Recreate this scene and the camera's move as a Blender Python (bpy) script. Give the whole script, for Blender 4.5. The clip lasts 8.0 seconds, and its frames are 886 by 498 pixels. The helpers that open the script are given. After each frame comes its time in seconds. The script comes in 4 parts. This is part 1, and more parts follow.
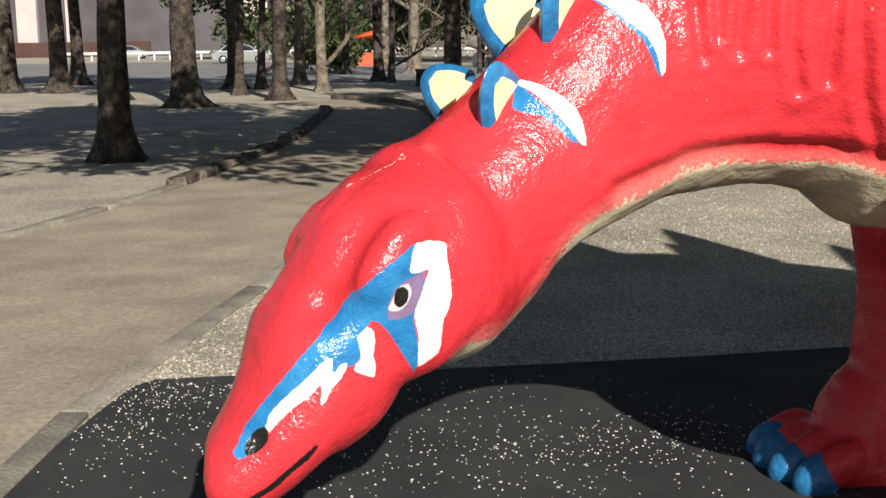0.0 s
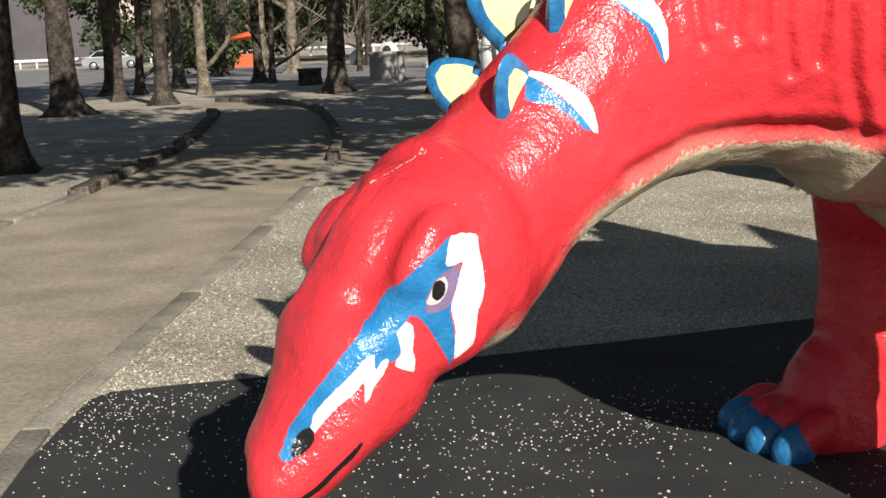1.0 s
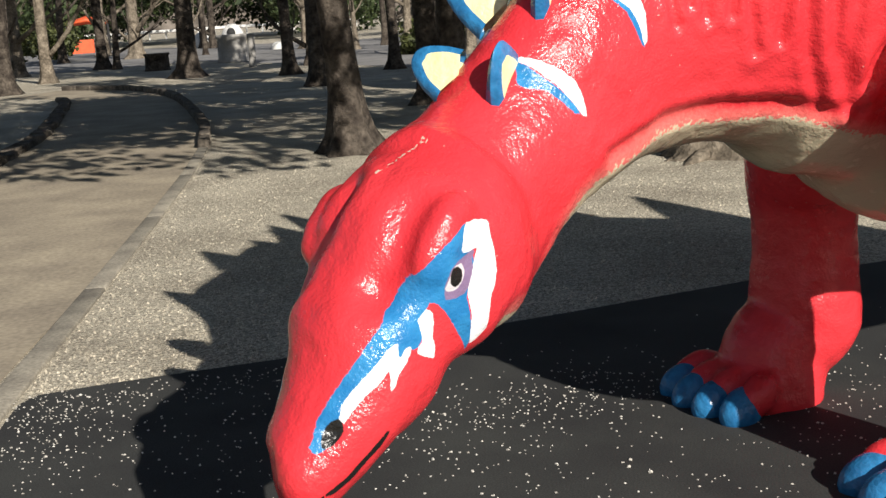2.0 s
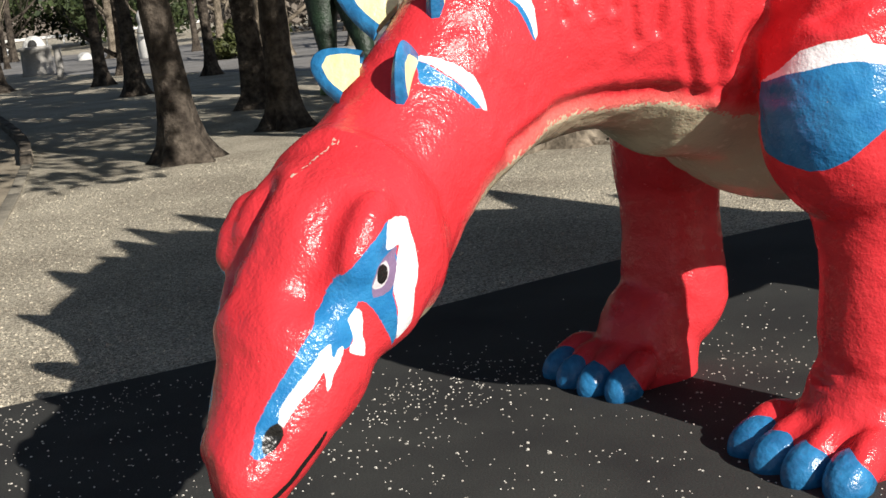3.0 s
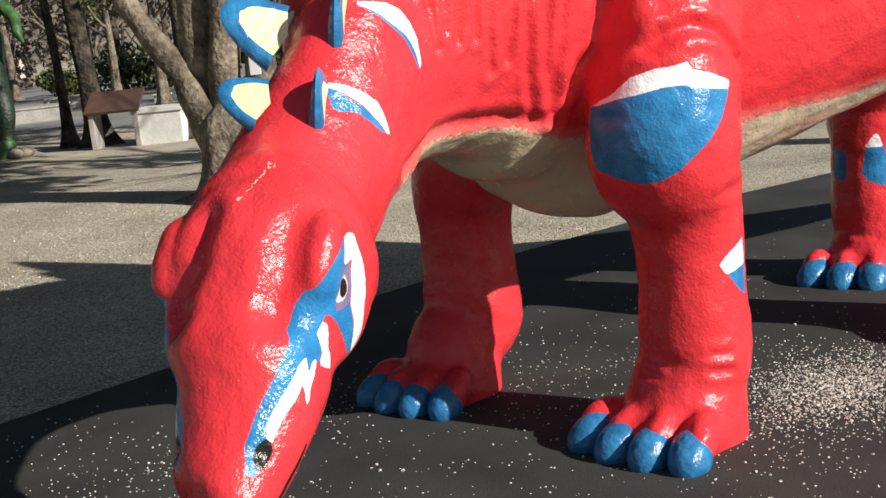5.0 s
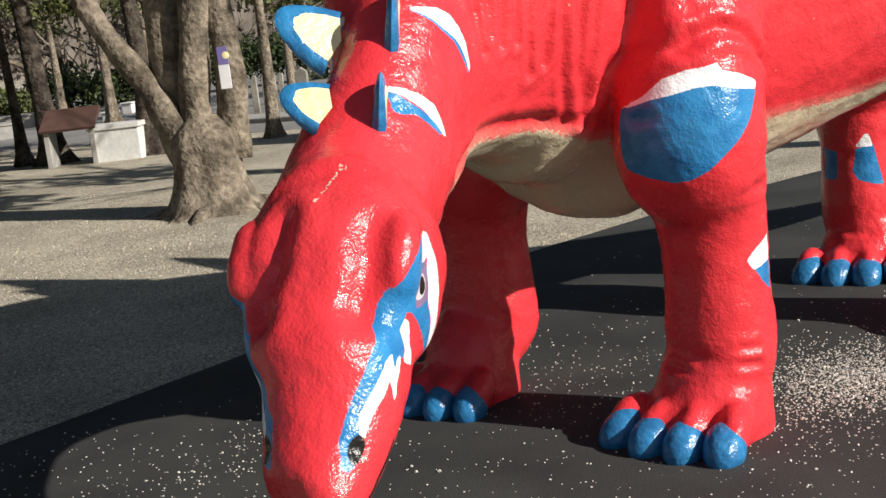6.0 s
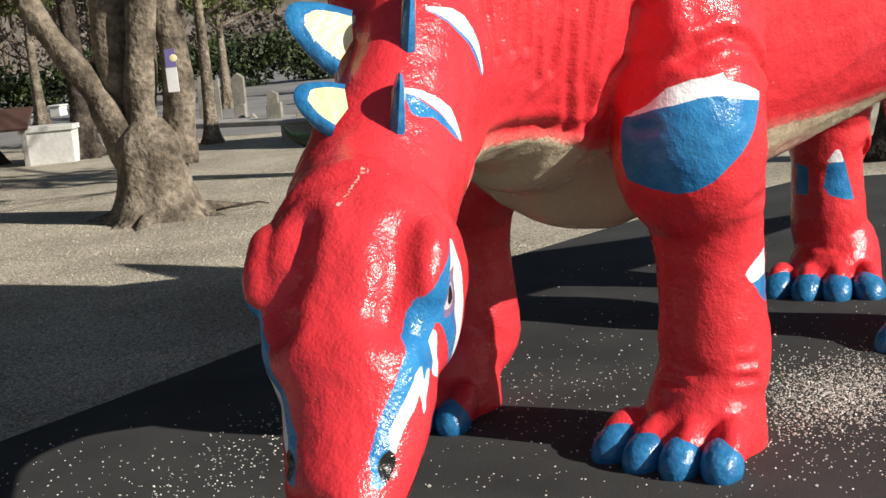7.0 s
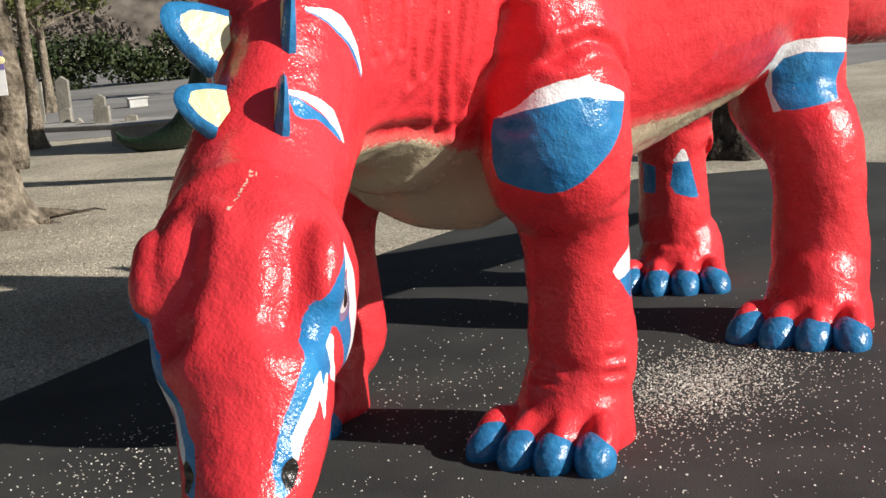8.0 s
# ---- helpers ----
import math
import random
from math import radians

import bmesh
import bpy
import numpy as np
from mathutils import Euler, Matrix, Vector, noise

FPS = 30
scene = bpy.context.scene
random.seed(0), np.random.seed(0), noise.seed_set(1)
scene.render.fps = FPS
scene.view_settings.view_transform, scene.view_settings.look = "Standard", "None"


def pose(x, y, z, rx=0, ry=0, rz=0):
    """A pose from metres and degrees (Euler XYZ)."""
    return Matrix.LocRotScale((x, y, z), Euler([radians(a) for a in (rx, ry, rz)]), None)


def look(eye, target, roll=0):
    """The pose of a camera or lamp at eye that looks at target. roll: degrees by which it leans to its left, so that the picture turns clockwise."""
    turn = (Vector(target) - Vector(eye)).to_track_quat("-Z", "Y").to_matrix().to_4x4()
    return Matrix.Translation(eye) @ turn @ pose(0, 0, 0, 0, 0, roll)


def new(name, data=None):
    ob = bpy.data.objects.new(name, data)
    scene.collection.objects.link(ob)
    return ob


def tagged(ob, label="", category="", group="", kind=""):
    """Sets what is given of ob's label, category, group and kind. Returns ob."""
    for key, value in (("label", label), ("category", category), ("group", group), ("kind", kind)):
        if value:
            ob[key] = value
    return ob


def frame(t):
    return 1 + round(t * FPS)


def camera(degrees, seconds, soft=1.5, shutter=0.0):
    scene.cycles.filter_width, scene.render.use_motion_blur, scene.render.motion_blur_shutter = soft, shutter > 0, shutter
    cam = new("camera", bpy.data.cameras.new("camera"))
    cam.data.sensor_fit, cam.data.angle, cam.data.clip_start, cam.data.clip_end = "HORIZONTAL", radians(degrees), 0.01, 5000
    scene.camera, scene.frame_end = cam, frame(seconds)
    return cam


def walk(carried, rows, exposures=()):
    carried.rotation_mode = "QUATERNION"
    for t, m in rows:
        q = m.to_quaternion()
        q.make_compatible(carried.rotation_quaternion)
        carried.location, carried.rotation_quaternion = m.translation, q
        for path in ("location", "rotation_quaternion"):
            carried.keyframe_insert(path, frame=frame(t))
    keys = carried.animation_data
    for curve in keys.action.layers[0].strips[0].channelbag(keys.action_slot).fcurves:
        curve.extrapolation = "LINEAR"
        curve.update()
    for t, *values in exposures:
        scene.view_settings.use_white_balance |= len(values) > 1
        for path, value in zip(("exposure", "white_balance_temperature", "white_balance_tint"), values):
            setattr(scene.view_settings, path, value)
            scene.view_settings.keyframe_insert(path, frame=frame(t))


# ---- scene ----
cam = camera(39.273, 8.0)
PATH = [
    (0, (0.4823, -2.4494, 1.4495), (0.4823, -0.4768, 1.1193), -0.80),
    (0.5, (0.2871, -2.4706, 1.4547), (0.3925, -0.5004, 1.1269), -2.32),
    (1, (0.1634, -2.4504, 1.4520), (0.3537, -0.4888, 1.1116), -2.60),
    (1.2, (0.0701, -2.4394, 1.4594), (0.3380, -0.4863, 1.1224), -2.69),
    (2.3, (-0.2600, -2.4255, 1.5019), (0.2629, -0.5393, 1.0912), -4.50),
    (2.5, (-0.3111, -2.4266, 1.5062), (0.3036, -0.5690, 1.0920), -5.04),
    (3, (-0.4061, -2.4059, 1.5131), (0.2928, -0.5773, 1.1035), -5.84),
    (3.5, (-0.5882, -2.3397, 1.5313), (0.2735, -0.5746, 1.1544), -7.32),
    (4, (-0.6699, -2.3269, 1.5451), (0.2682, -0.6155, 1.1074), -5.51),
    (4.5, (-0.8729, -2.2238, 1.5106), (0.1626, -0.5596, 1.1130), -6.15),
    (4.7, (-0.9825, -2.1924, 1.5009), (0.1908, -0.6205, 1.1106), -5.56),
    (5.8, (-1.3739, -2.0901, 1.5211), (-0.0843, -0.6045, 1.1605), -6.52),
    (6, (-1.3985, -2.0193, 1.5116), (-0.0857, -0.5543, 1.1501), -6.72),
    (6.5, (-1.4000, -1.9034, 1.5067), (-0.0574, -0.4639, 1.1526), -5.16),
    (7, (-1.4897, -1.7795, 1.5087), (-0.0872, -0.3991, 1.1519), -5.25),
    (7.5, (-1.5538, -1.7133, 1.5084), (-0.0162, -0.4933, 1.1246), -5.34),
    (8, (-1.5704, -1.6634, 1.5158), (0.0072, -0.4930, 1.1400), -4.93),
]
walk(cam, [(t, look(e, a, r)) for t, e, a, r in PATH])

# ---- world and light ----
SUN_TO = Vector((0.284, -0.953, 0.545)).normalized()   # towards the sun
sun_el = math.asin(SUN_TO.z)
sun_az = math.atan2(SUN_TO.x, SUN_TO.y)
world = bpy.data.worlds.new("sky")
scene.world = world
world.use_nodes = True
wn, wl = world.node_tree.nodes, world.node_tree.links
sky = wn.new("ShaderNodeTexSky")
sky.sky_type = "NISHITA"
sky.sun_disc = False
sky.sun_elevation, sky.sun_rotation = sun_el, sun_az
sky.air_density, sky.dust_density, sky.ozone_density = 1.0, 0.6, 1.0
wn["Background"].inputs["Strength"].default_value = 0.05
wl.new(sky.outputs[0], wn["Background"].inputs["Color"])
sun_data = bpy.data.lights.new("sun", "SUN")
sun_data.energy, sun_data.angle, sun_data.color = 5.0, radians(0.55), (1.0, 0.94, 0.86)
sun = new("sun", sun_data)
sun.matrix_world = look((4, -12, 8), Vector((4, -12, 8)) - SUN_TO)
scene.view_settings.exposure = 0.4


# ---- materials ----
def mat(name, colour, rough=0.6, metal=0.0, colour2=None, scale=6.0, bump=0.0, bscale=40.0, bdist=0.01,
        fine=0.15, spec=0.5, coat=0.0, lo=0.35, hi=0.65):
    """A painted or natural surface with broad blotches, fine grain and relief, in metres."""
    m = bpy.data.materials.new(name)
    m.use_nodes = True
    n, l = m.node_tree.nodes, m.node_tree.links
    b = n["Principled BSDF"]
    b.inputs["Roughness"].default_value = rough
    b.inputs["Metallic"].default_value = metal
    b.inputs["Specular IOR Level"].default_value = spec
    b.inputs["Coat Weight"].default_value = coat
    b.inputs["Coat Roughness"].default_value = 0.12
    co = n.new("ShaderNodeNewGeometry").outputs["Position"]
    n1 = n.new("ShaderNodeTexNoise")
    n1.inputs["Scale"].default_value, n1.inputs["Detail"].default_value = scale, 6
    l.new(co, n1.inputs["Vector"])
    ramp = n.new("ShaderNodeValToRGB")
    ramp.color_ramp.elements[0].position, ramp.color_ramp.elements[1].position = lo, hi
    c2 = colour2 or tuple(c * 0.75 for c in colour)
    ramp.color_ramp.elements[0].color, ramp.color_ramp.elements[1].color = (*c2, 1), (*colour, 1)
    l.new(n1.outputs["Fac"], ramp.inputs["Fac"])
    n2 = n.new("ShaderNodeTexNoise")
    n2.inputs["Scale"].default_value, n2.inputs["Detail"].default_value = bscale, 4
    l.new(co, n2.inputs["Vector"])
    mr = n.new("ShaderNodeMapRange")
    mr.inputs["From Min"].default_value, mr.inputs["From Max"].default_value = 0.3, 0.7
    mr.inputs["To Min"].default_value, mr.inputs["To Max"].default_value = 1 - fine, 1 + fine
    l.new(n2.outputs["Fac"], mr.inputs["Value"])
    mx = n.new("ShaderNodeVectorMath")
    mx.operation = "SCALE"
    l.new(ramp.outputs["Color"], mx.inputs[0])
    l.new(mr.outputs["Result"], mx.inputs["Scale"])
    l.new(mx.outputs[0], b.inputs["Base Color"])
    if bump:
        bp = n.new("ShaderNodeBump")
        bp.inputs["Strength"].default_value, bp.inputs["Distance"].default_value = bump, bdist
        l.new(n2.outputs["Fac"], bp.inputs["Height"])
        l.new(bp.outputs["Normal"], b.inputs["Normal"])
    return m


def gravel_mat():
    m = mat("gravel", (0.52, 0.47, 0.37), 0.95, colour2=(0.36, 0.32, 0.25), scale=0.9, bump=1.0, bscale=75, bdist=0.02, fine=0.35, spec=0.2)
    n, l = m.node_tree.nodes, m.node_tree.links
    b = n["Principled BSDF"]
    src = b.inputs["Base Color"].links[0].from_socket
    vo = n.new("ShaderNodeTexVoronoi")
    vo.inputs["Scale"].default_value = 85
    l.new(n.new("ShaderNodeNewGeometry").outputs["Position"], vo.inputs["Vector"])
    hsv = n.new("ShaderNodeSeparateColor")
    l.new(vo.outputs["Color"], hsv.inputs[0])
    mr = n.new("ShaderNodeMapRange")
    mr.inputs["To Min"].default_value, mr.inputs["To Max"].default_value = 0.5, 1.45
    l.new(hsv.outputs[0], mr.inputs["Value"])
    mx = n.new("ShaderNodeVectorMath")
    mx.operation = "SCALE"
    l.new(src, mx.inputs[0])
    l.new(mr.outputs["Result"], mx.inputs["Scale"])
    l.new(mx.outputs[0], b.inputs["Base Color"])
    return m


M_GRAVEL = gravel_mat()
M_RUBBER = mat("rubber_mat", (0.045, 0.046, 0.043), 0.85, colour2=(0.029, 0.029, 0.029), scale=2.0, bump=0.5, bscale=160, bdist=0.004, fine=0.3, spec=0.3)
M_PATH = mat("path_concrete", (0.38, 0.325, 0.24), 0.9, colour2=(0.27, 0.23, 0.175), scale=1.6, bump=0.3, bscale=30, fine=0.2, spec=0.2)
M_KERB = mat("kerb_stone", (0.33, 0.3, 0.24), 0.9, colour2=(0.21, 0.19, 0.155), scale=4, bump=0.5, bscale=50, fine=0.25, spec=0.2)
M_BARK = mat("bark_dark", (0.1, 0.083, 0.066), 0.95, colour2=(0.03, 0.024, 0.02), scale=5, bump=1.0, bscale=16, bdist=0.05, fine=0.45, spec=0.15)
M_BARK2 = mat("bark_pale", (0.25, 0.21, 0.16), 0.95, colour2=(0.095, 0.078, 0.058), scale=4, bump=1.0, bscale=18, bdist=0.04, fine=0.4, spec=0.15)
M_LEAF = mat("leaf_dark", (0.05, 0.07, 0.022), 0.6, colour2=(0.02, 0.032, 0.012), scale=1.5, bscale=9, fine=0.4, spec=0.3)
M_LEAF2 = mat("leaf_olive", (0.12, 0.13, 0.035), 0.6, colour2=(0.05, 0.062, 0.018), scale=1.5, bscale=9, fine=0.4, spec=0.3)
M_BLUE = mat("paint_blue", (0.03, 0.2, 0.42), 0.25, colour2=(0.018, 0.13, 0.3), scale=14, bump=0.5, bscale=45, bdist=0.012)
M_YELLOW = mat("paint_yellow", (0.86, 0.76, 0.36), 0.35, colour2=(0.8, 0.74, 0.45), scale=14, bump=0.5, bscale=45, bdist=0.012, fine=0.05)
M_BLACK = mat("paint_black", (0.012, 0.012, 0.014), 0.25)
M_WHITE = mat("paint_white", (0.8, 0.8, 0.8), 0.4)
M_ASPHALT = mat("asphalt", (0.27, 0.26, 0.25), 0.9, colour2=(0.19, 0.185, 0.175), scale=0.5, bump=0.3, bscale=60, fine=0.25, spec=0.2)
M_PLASTER = mat("plaster_pink", (0.62, 0.5, 0.47), 0.85, colour2=(0.52, 0.42, 0.4), scale=0.3, bscale=6, fine=0.08, spec=0.2)
M_DARKWALL = mat("wall_grey", (0.11, 0.1, 0.105), 0.8, colour2=(0.08, 0.075, 0.08), scale=0.3, bscale=4, fine=0.1, spec=0.2)
M_BROWN = mat("wall_brown", (0.09, 0.05, 0.04), 0.8, scale=0.5, bscale=6, spec=0.2)
# dark kerb stone; on stone_edging the dark tone also takes in tree shade
M_EDGE = mat("edging_stone", (0.17, 0.145, 0.115), 0.92, colour2=(0.07, 0.06, 0.05), scale=6, bump=0.8, bscale=25, bdist=0.02, fine=0.4, spec=0.15)
M_CONCRETE = mat("concrete_grey", (0.4, 0.38, 0.35), 0.85, colour2=(0.28, 0.27, 0.25), scale=3, bump=0.4, bscale=40, fine=0.18, spec=0.2)
M_STONE = mat("monument_stone", (0.34, 0.32, 0.27), 0.85, colour2=(0.2, 0.19, 0.16), scale=3, bump=0.4, bscale=25, fine=0.2, spec=0.2)
M_PALE = mat("pale_cement", (0.72, 0.71, 0.68), 0.7, colour2=(0.55, 0.55, 0.52), scale=2, bump=0.2, bscale=20, fine=0.1, spec=0.3)
M_GREEN = mat("paint_green", (0.014, 0.034, 0.016), 0.5, colour2=(0.008, 0.018, 0.01), scale=3, bump=0.6, bscale=22, bdist=0.03, fine=0.3)
M_LIME = mat("paint_lime", (0.06, 0.17, 0.04), 0.5, colour2=(0.02, 0.06, 0.02), scale=5, bump=0.5, bscale=22, bdist=0.02, fine=0.3)
M_CAR = mat("car_silver", (0.5, 0.52, 0.53), 0.25, metal=0.6, scale=0.5, fine=0.02)
M_GLASS = mat("car_glass", (0.02, 0.025, 0.03), 0.05, fine=0.02)
M_TYRE = mat("tyre_black", (0.02, 0.02, 0.02), 0.8, fine=0.05)
M_ORANGE = mat("orange_cloth", (0.75, 0.11, 0.03), 0.6, fine=0.1)
M_TWIG = mat("twig_brown", (0.21, 0.18, 0.15), 0.95, colour2=(0.085, 0.072, 0.06), scale=0.4, fine=0.3, spec=0.1)
M_PEB = mat("grit_white", (0.62, 0.6, 0.54), 0.8, colour2=(0.4, 0.37, 0.32), scale=30, bscale=60, fine=0.3, spec=0.3)
M_PAPER = mat("paper_white", (0.8, 0.8, 0.8), 0.6, scale=3, fine=0.03)
M_PURPLE = mat("paper_violet", (0.2, 0.16, 0.4), 0.6, scale=3, fine=0.05)
M_BUSH = mat("leaf_bush", (0.09, 0.1, 0.03), 0.6, colour2=(0.04, 0.05, 0.016), scale=2, bscale=9, fine=0.4, spec=0.3)


# ---- shapes ----
def part(name, bm, material, parent=None, label="", smooth=True):
    """Links a bmesh as one mesh object, under parent if given."""
    me = bpy.data.meshes.new(name)
    bm.to_mesh(me)
    bm.free()
    for mm in (material if isinstance(material, (list, tuple)) else [material]):
        me.materials.append(mm)
    if smooth:
        me.polygons.foreach_set("use_smooth", [True] * len(me.polygons))
    ob = new(name, me)
    ob.parent = parent
    if label:
        ob["label"] = label
    return ob


def spline(points, n):
    """Catmull-Rom through rows of numbers, n steps between rows."""
    p = np.array(points, float)
    q = np.vstack([2 * p[0] - p[1], p, 2 * p[-1] - p[-2]])
    out = []
    for i in range(1, len(q) - 2):
        for k in range(n):
            t = k / n
            out.append(0.5 * (2 * q[i] + (q[i + 1] - q[i - 1]) * t + (2 * q[i - 1] - 5 * q[i] + 4 * q[i + 1] - q[i + 2]) * t * t
                              + (3 * q[i] - q[i - 1] - 3 * q[i + 1] + q[i + 2]) * t ** 3))
    out.append(p[-1])
    return np.array(out)


def tube(bm, rows, sides=16, mi=0, power=2.0, up=(0, 0, 1), wobble=None):
    """A closed tube through rows (x, y, z, half width, half height)."""
    rows = np.array(rows, float)
    c = rows[:, :3]
    tan = np.gradient(c, axis=0)
    rings = []
    for i in range(len(c)):
        t = Vector(tan[i]).normalized()
        s = Vector(up).cross(t)
        if s.length < 1e-4:
            s = Vector((0, 1, 0)).cross(t)
        s.normalize()
        v = t.cross(s)
        ring = []
        for k in range(sides):
            a = 2 * math.pi * k / sides
            ca, sa = math.cos(a), math.sin(a)
            ca = math.copysign(abs(ca) ** (2 / power), ca)
            sa = math.copysign(abs(sa) ** (2 / power), sa)
            f = wobble(i, a) if wobble else 1.0
            ring.append(bm.verts.new(Vector(c[i]) + s * ca * rows[i, 3] * f + v * sa * rows[i, 4] * f))
        rings.append(ring)
    for r1, r2 in zip(rings, rings[1:]):
        for k in range(sides):
            f = bm.faces.new((r1[k], r1[(k + 1) % sides], r2[(k + 1) % sides], r2[k]))
            f.material_index = mi
    for r, sgn in ((rings[0], -1), (rings[-1], 1)):
        f = bm.faces.new(r if sgn > 0 else list(reversed(r)))
        f.material_index = mi
    return rings


def ball(bm, centre, radii, turn=None, mi=0, u=16, v=10):
    """An ellipsoid."""
    m = Matrix.Translation(centre) @ (turn.to_4x4() if turn else Matrix()) @ Matrix.Diagonal((*radii, 1))
    got = bmesh.ops.create_uvsphere(bm, u_segments=u, v_segments=v, radius=1, matrix=m)
    for f in {f for w in got["verts"] for f in w.link_faces}:
        f.material_index = mi


def box(bm, x0, y0, z0, x1, y1, z1, bevel=0.0, m=None, mi=0):
    mm = Matrix.Translation(((x0 + x1) / 2, (y0 + y1) / 2, (z0 + z1) / 2)) @ Matrix.Diagonal((x1 - x0, y1 - y0, z1 - z0, 1))
    got = bmesh.ops.create_cube(bm, size=1, matrix=(m @ mm) if m else mm)
    fs = {f for w in got["verts"] for f in w.link_faces}
    for f in fs:
        f.material_index = mi
    if bevel:
        bmesh.ops.bevel(bm, geom=list({e for f in fs for e in f.edges}), offset=bevel, segments=2, affect="EDGES", clamp_overlap=True, profile=0.5)


# ---- the dinosaur statue ----
HO, HA, HR = Vector((0.0575, 0.102, 0)), Vector((0.883, 0.469, 0)), Vector((-0.469, 0.883, 0))


def head_at(u, lat, z):
    """A point of the head: u along it from the nostrils back, lat to its far side."""
    return HO + HA * u + HR * lat + Vector((0, 0, z))


# ---- paint and relief of the statue ----
KNEE, THIGH, SHIN, HOCK, FARKNEE = (1.975, 0.43), (3.86, 0.38), (2.03, 0.47), (4.36, 1.17), (2.0, 1.5)
SIDE_BLUE = [
    [(-0.061, 0.626), (-0.061, 0.616), (-0.055, 0.613), (-0.037, 0.619), (-0.002, 0.667), (0.034, 0.717), (0.085, 0.767), (0.134, 0.77), (0.157, 0.801), (0.172, 0.788), (0.19, 0.795), (0.205, 0.817), (0.198, 0.842), (0.214, 0.871), (0.222, 0.886), (0.242, 0.872), (0.262, 0.848), (0.285, 0.81), (0.334, 0.741), (0.325, 0.807), (0.308, 0.882), (0.342, 0.944), (0.317, 1.042), (0.289, 1.023), (0.245, 0.996), (0.215, 0.971), (0.197, 0.949), (0.179, 0.911), (0.141, 0.873), (0.099, 0.835), (0.064, 0.794), (0.026, 0.743), (-0.001, 0.711), (-0.033, 0.671), (-0.057, 0.631)],
    [(0.672, 1.35), (0.65, 1.298), (0.668, 1.287), (0.704, 1.281), (0.731, 1.255), (0.76, 1.222), (0.785, 1.211), (0.769, 1.239), (0.747, 1.271), (0.721, 1.299), (0.698, 1.322), (0.686, 1.341)],
    [(0.859, 1.545), (0.879, 1.524), (0.914, 1.486), (0.955, 1.448), (0.973, 1.406), (0.984, 1.372), (1, 1.353), (0.996, 1.379), (0.988, 1.415), (0.969, 1.458), (0.927, 1.494), (0.885, 1.535), (0.869, 1.556)]]
SIDE_WHITE = [
    [(0.316, 1.039), (0.356, 1.039), (0.398, 1.031), (0.395, 1.002), (0.398, 0.958), (0.402, 0.918), (0.39, 0.882), (0.38, 0.871), (0.379, 0.832), (0.379, 0.792), (0.331, 0.764), (0.325, 0.807), (0.32, 0.848), (0.312, 0.882), (0.315, 0.913), (0.337, 0.945), (0.351, 0.982), (0.322, 0.973), (0.301, 0.978), (0.307, 1.014)],
    [(0.215, 0.873), (0.2, 0.855), (0.192, 0.849), (0.199, 0.819), (0.198, 0.801), (0.182, 0.79), (0.183, 0.777), (0.204, 0.768), (0.231, 0.757), (0.232, 0.785), (0.226, 0.806), (0.23, 0.836), (0.226, 0.859)],
    [(0.01, 0.697), (0.049, 0.738), (0.087, 0.773), (0.116, 0.802), (0.138, 0.813), (0.135, 0.774), (0.154, 0.797), (0.166, 0.801), (0.168, 0.79), (0.15, 0.764), (0.128, 0.745), (0.122, 0.729), (0.11, 0.71), (0.106, 0.714), (0.112, 0.749), (0.113, 0.761), (0.089, 0.736), (0.056, 0.714), (0.023, 0.683), (0.006, 0.666), (0, 0.654), (-0, 0.672)],
    [(0.68, 1.363), (0.715, 1.35), (0.75, 1.327), (0.783, 1.294), (0.796, 1.259), (0.8, 1.226), (0.799, 1.205), (0.786, 1.214), (0.769, 1.239), (0.747, 1.271), (0.723, 1.303), (0.697, 1.332), (0.676, 1.35)],
    [(0.864, 1.555), (0.878, 1.553), (0.934, 1.545), (0.975, 1.523), (1, 1.487), (1.011, 1.439), (1.008, 1.381), (1.005, 1.348), (0.993, 1.375), (0.988, 1.412), (0.968, 1.455), (0.925, 1.489), (0.882, 1.529), (0.863, 1.547)]]
SIDE_LILAC = [
    [(0.351, 0.982), (0.333, 0.958), (0.335, 0.939), (0.317, 0.906), (0.308, 0.889), (0.283, 0.882), (0.256, 0.881), (0.254, 0.9), (0.256, 0.925), (0.267, 0.948), (0.285, 0.959), (0.313, 0.969)]]
SIDE_EYE = [
    [(0.261, 0.924), (0.254, 0.903), (0.264, 0.898), (0.283, 0.901), (0.296, 0.914), (0.307, 0.937), (0.301, 0.955), (0.281, 0.954), (0.267, 0.941)]]
SIDE_BLACK = [
    [(0.286, 0.952), (0.298, 0.941), (0.299, 0.925), (0.291, 0.911), (0.278, 0.906), (0.267, 0.915), (0.264, 0.932), (0.269, 0.947)],
    [(-0.001, 0.677), (0.005, 0.668), (0.002, 0.648), (-0.016, 0.629), (-0.035, 0.619), (-0.043, 0.623), (-0.039, 0.64), (-0.027, 0.658), (-0.013, 0.671)],
    [(0.104, 0.637), (0.088, 0.625), (0.064, 0.607), (0.036, 0.585), (-0, 0.556), (-0.042, 0.534), (-0.067, 0.523), (-0.059, 0.519), (-0.026, 0.525), (0.018, 0.548), (0.052, 0.579), (0.084, 0.6), (0.102, 0.624)]]
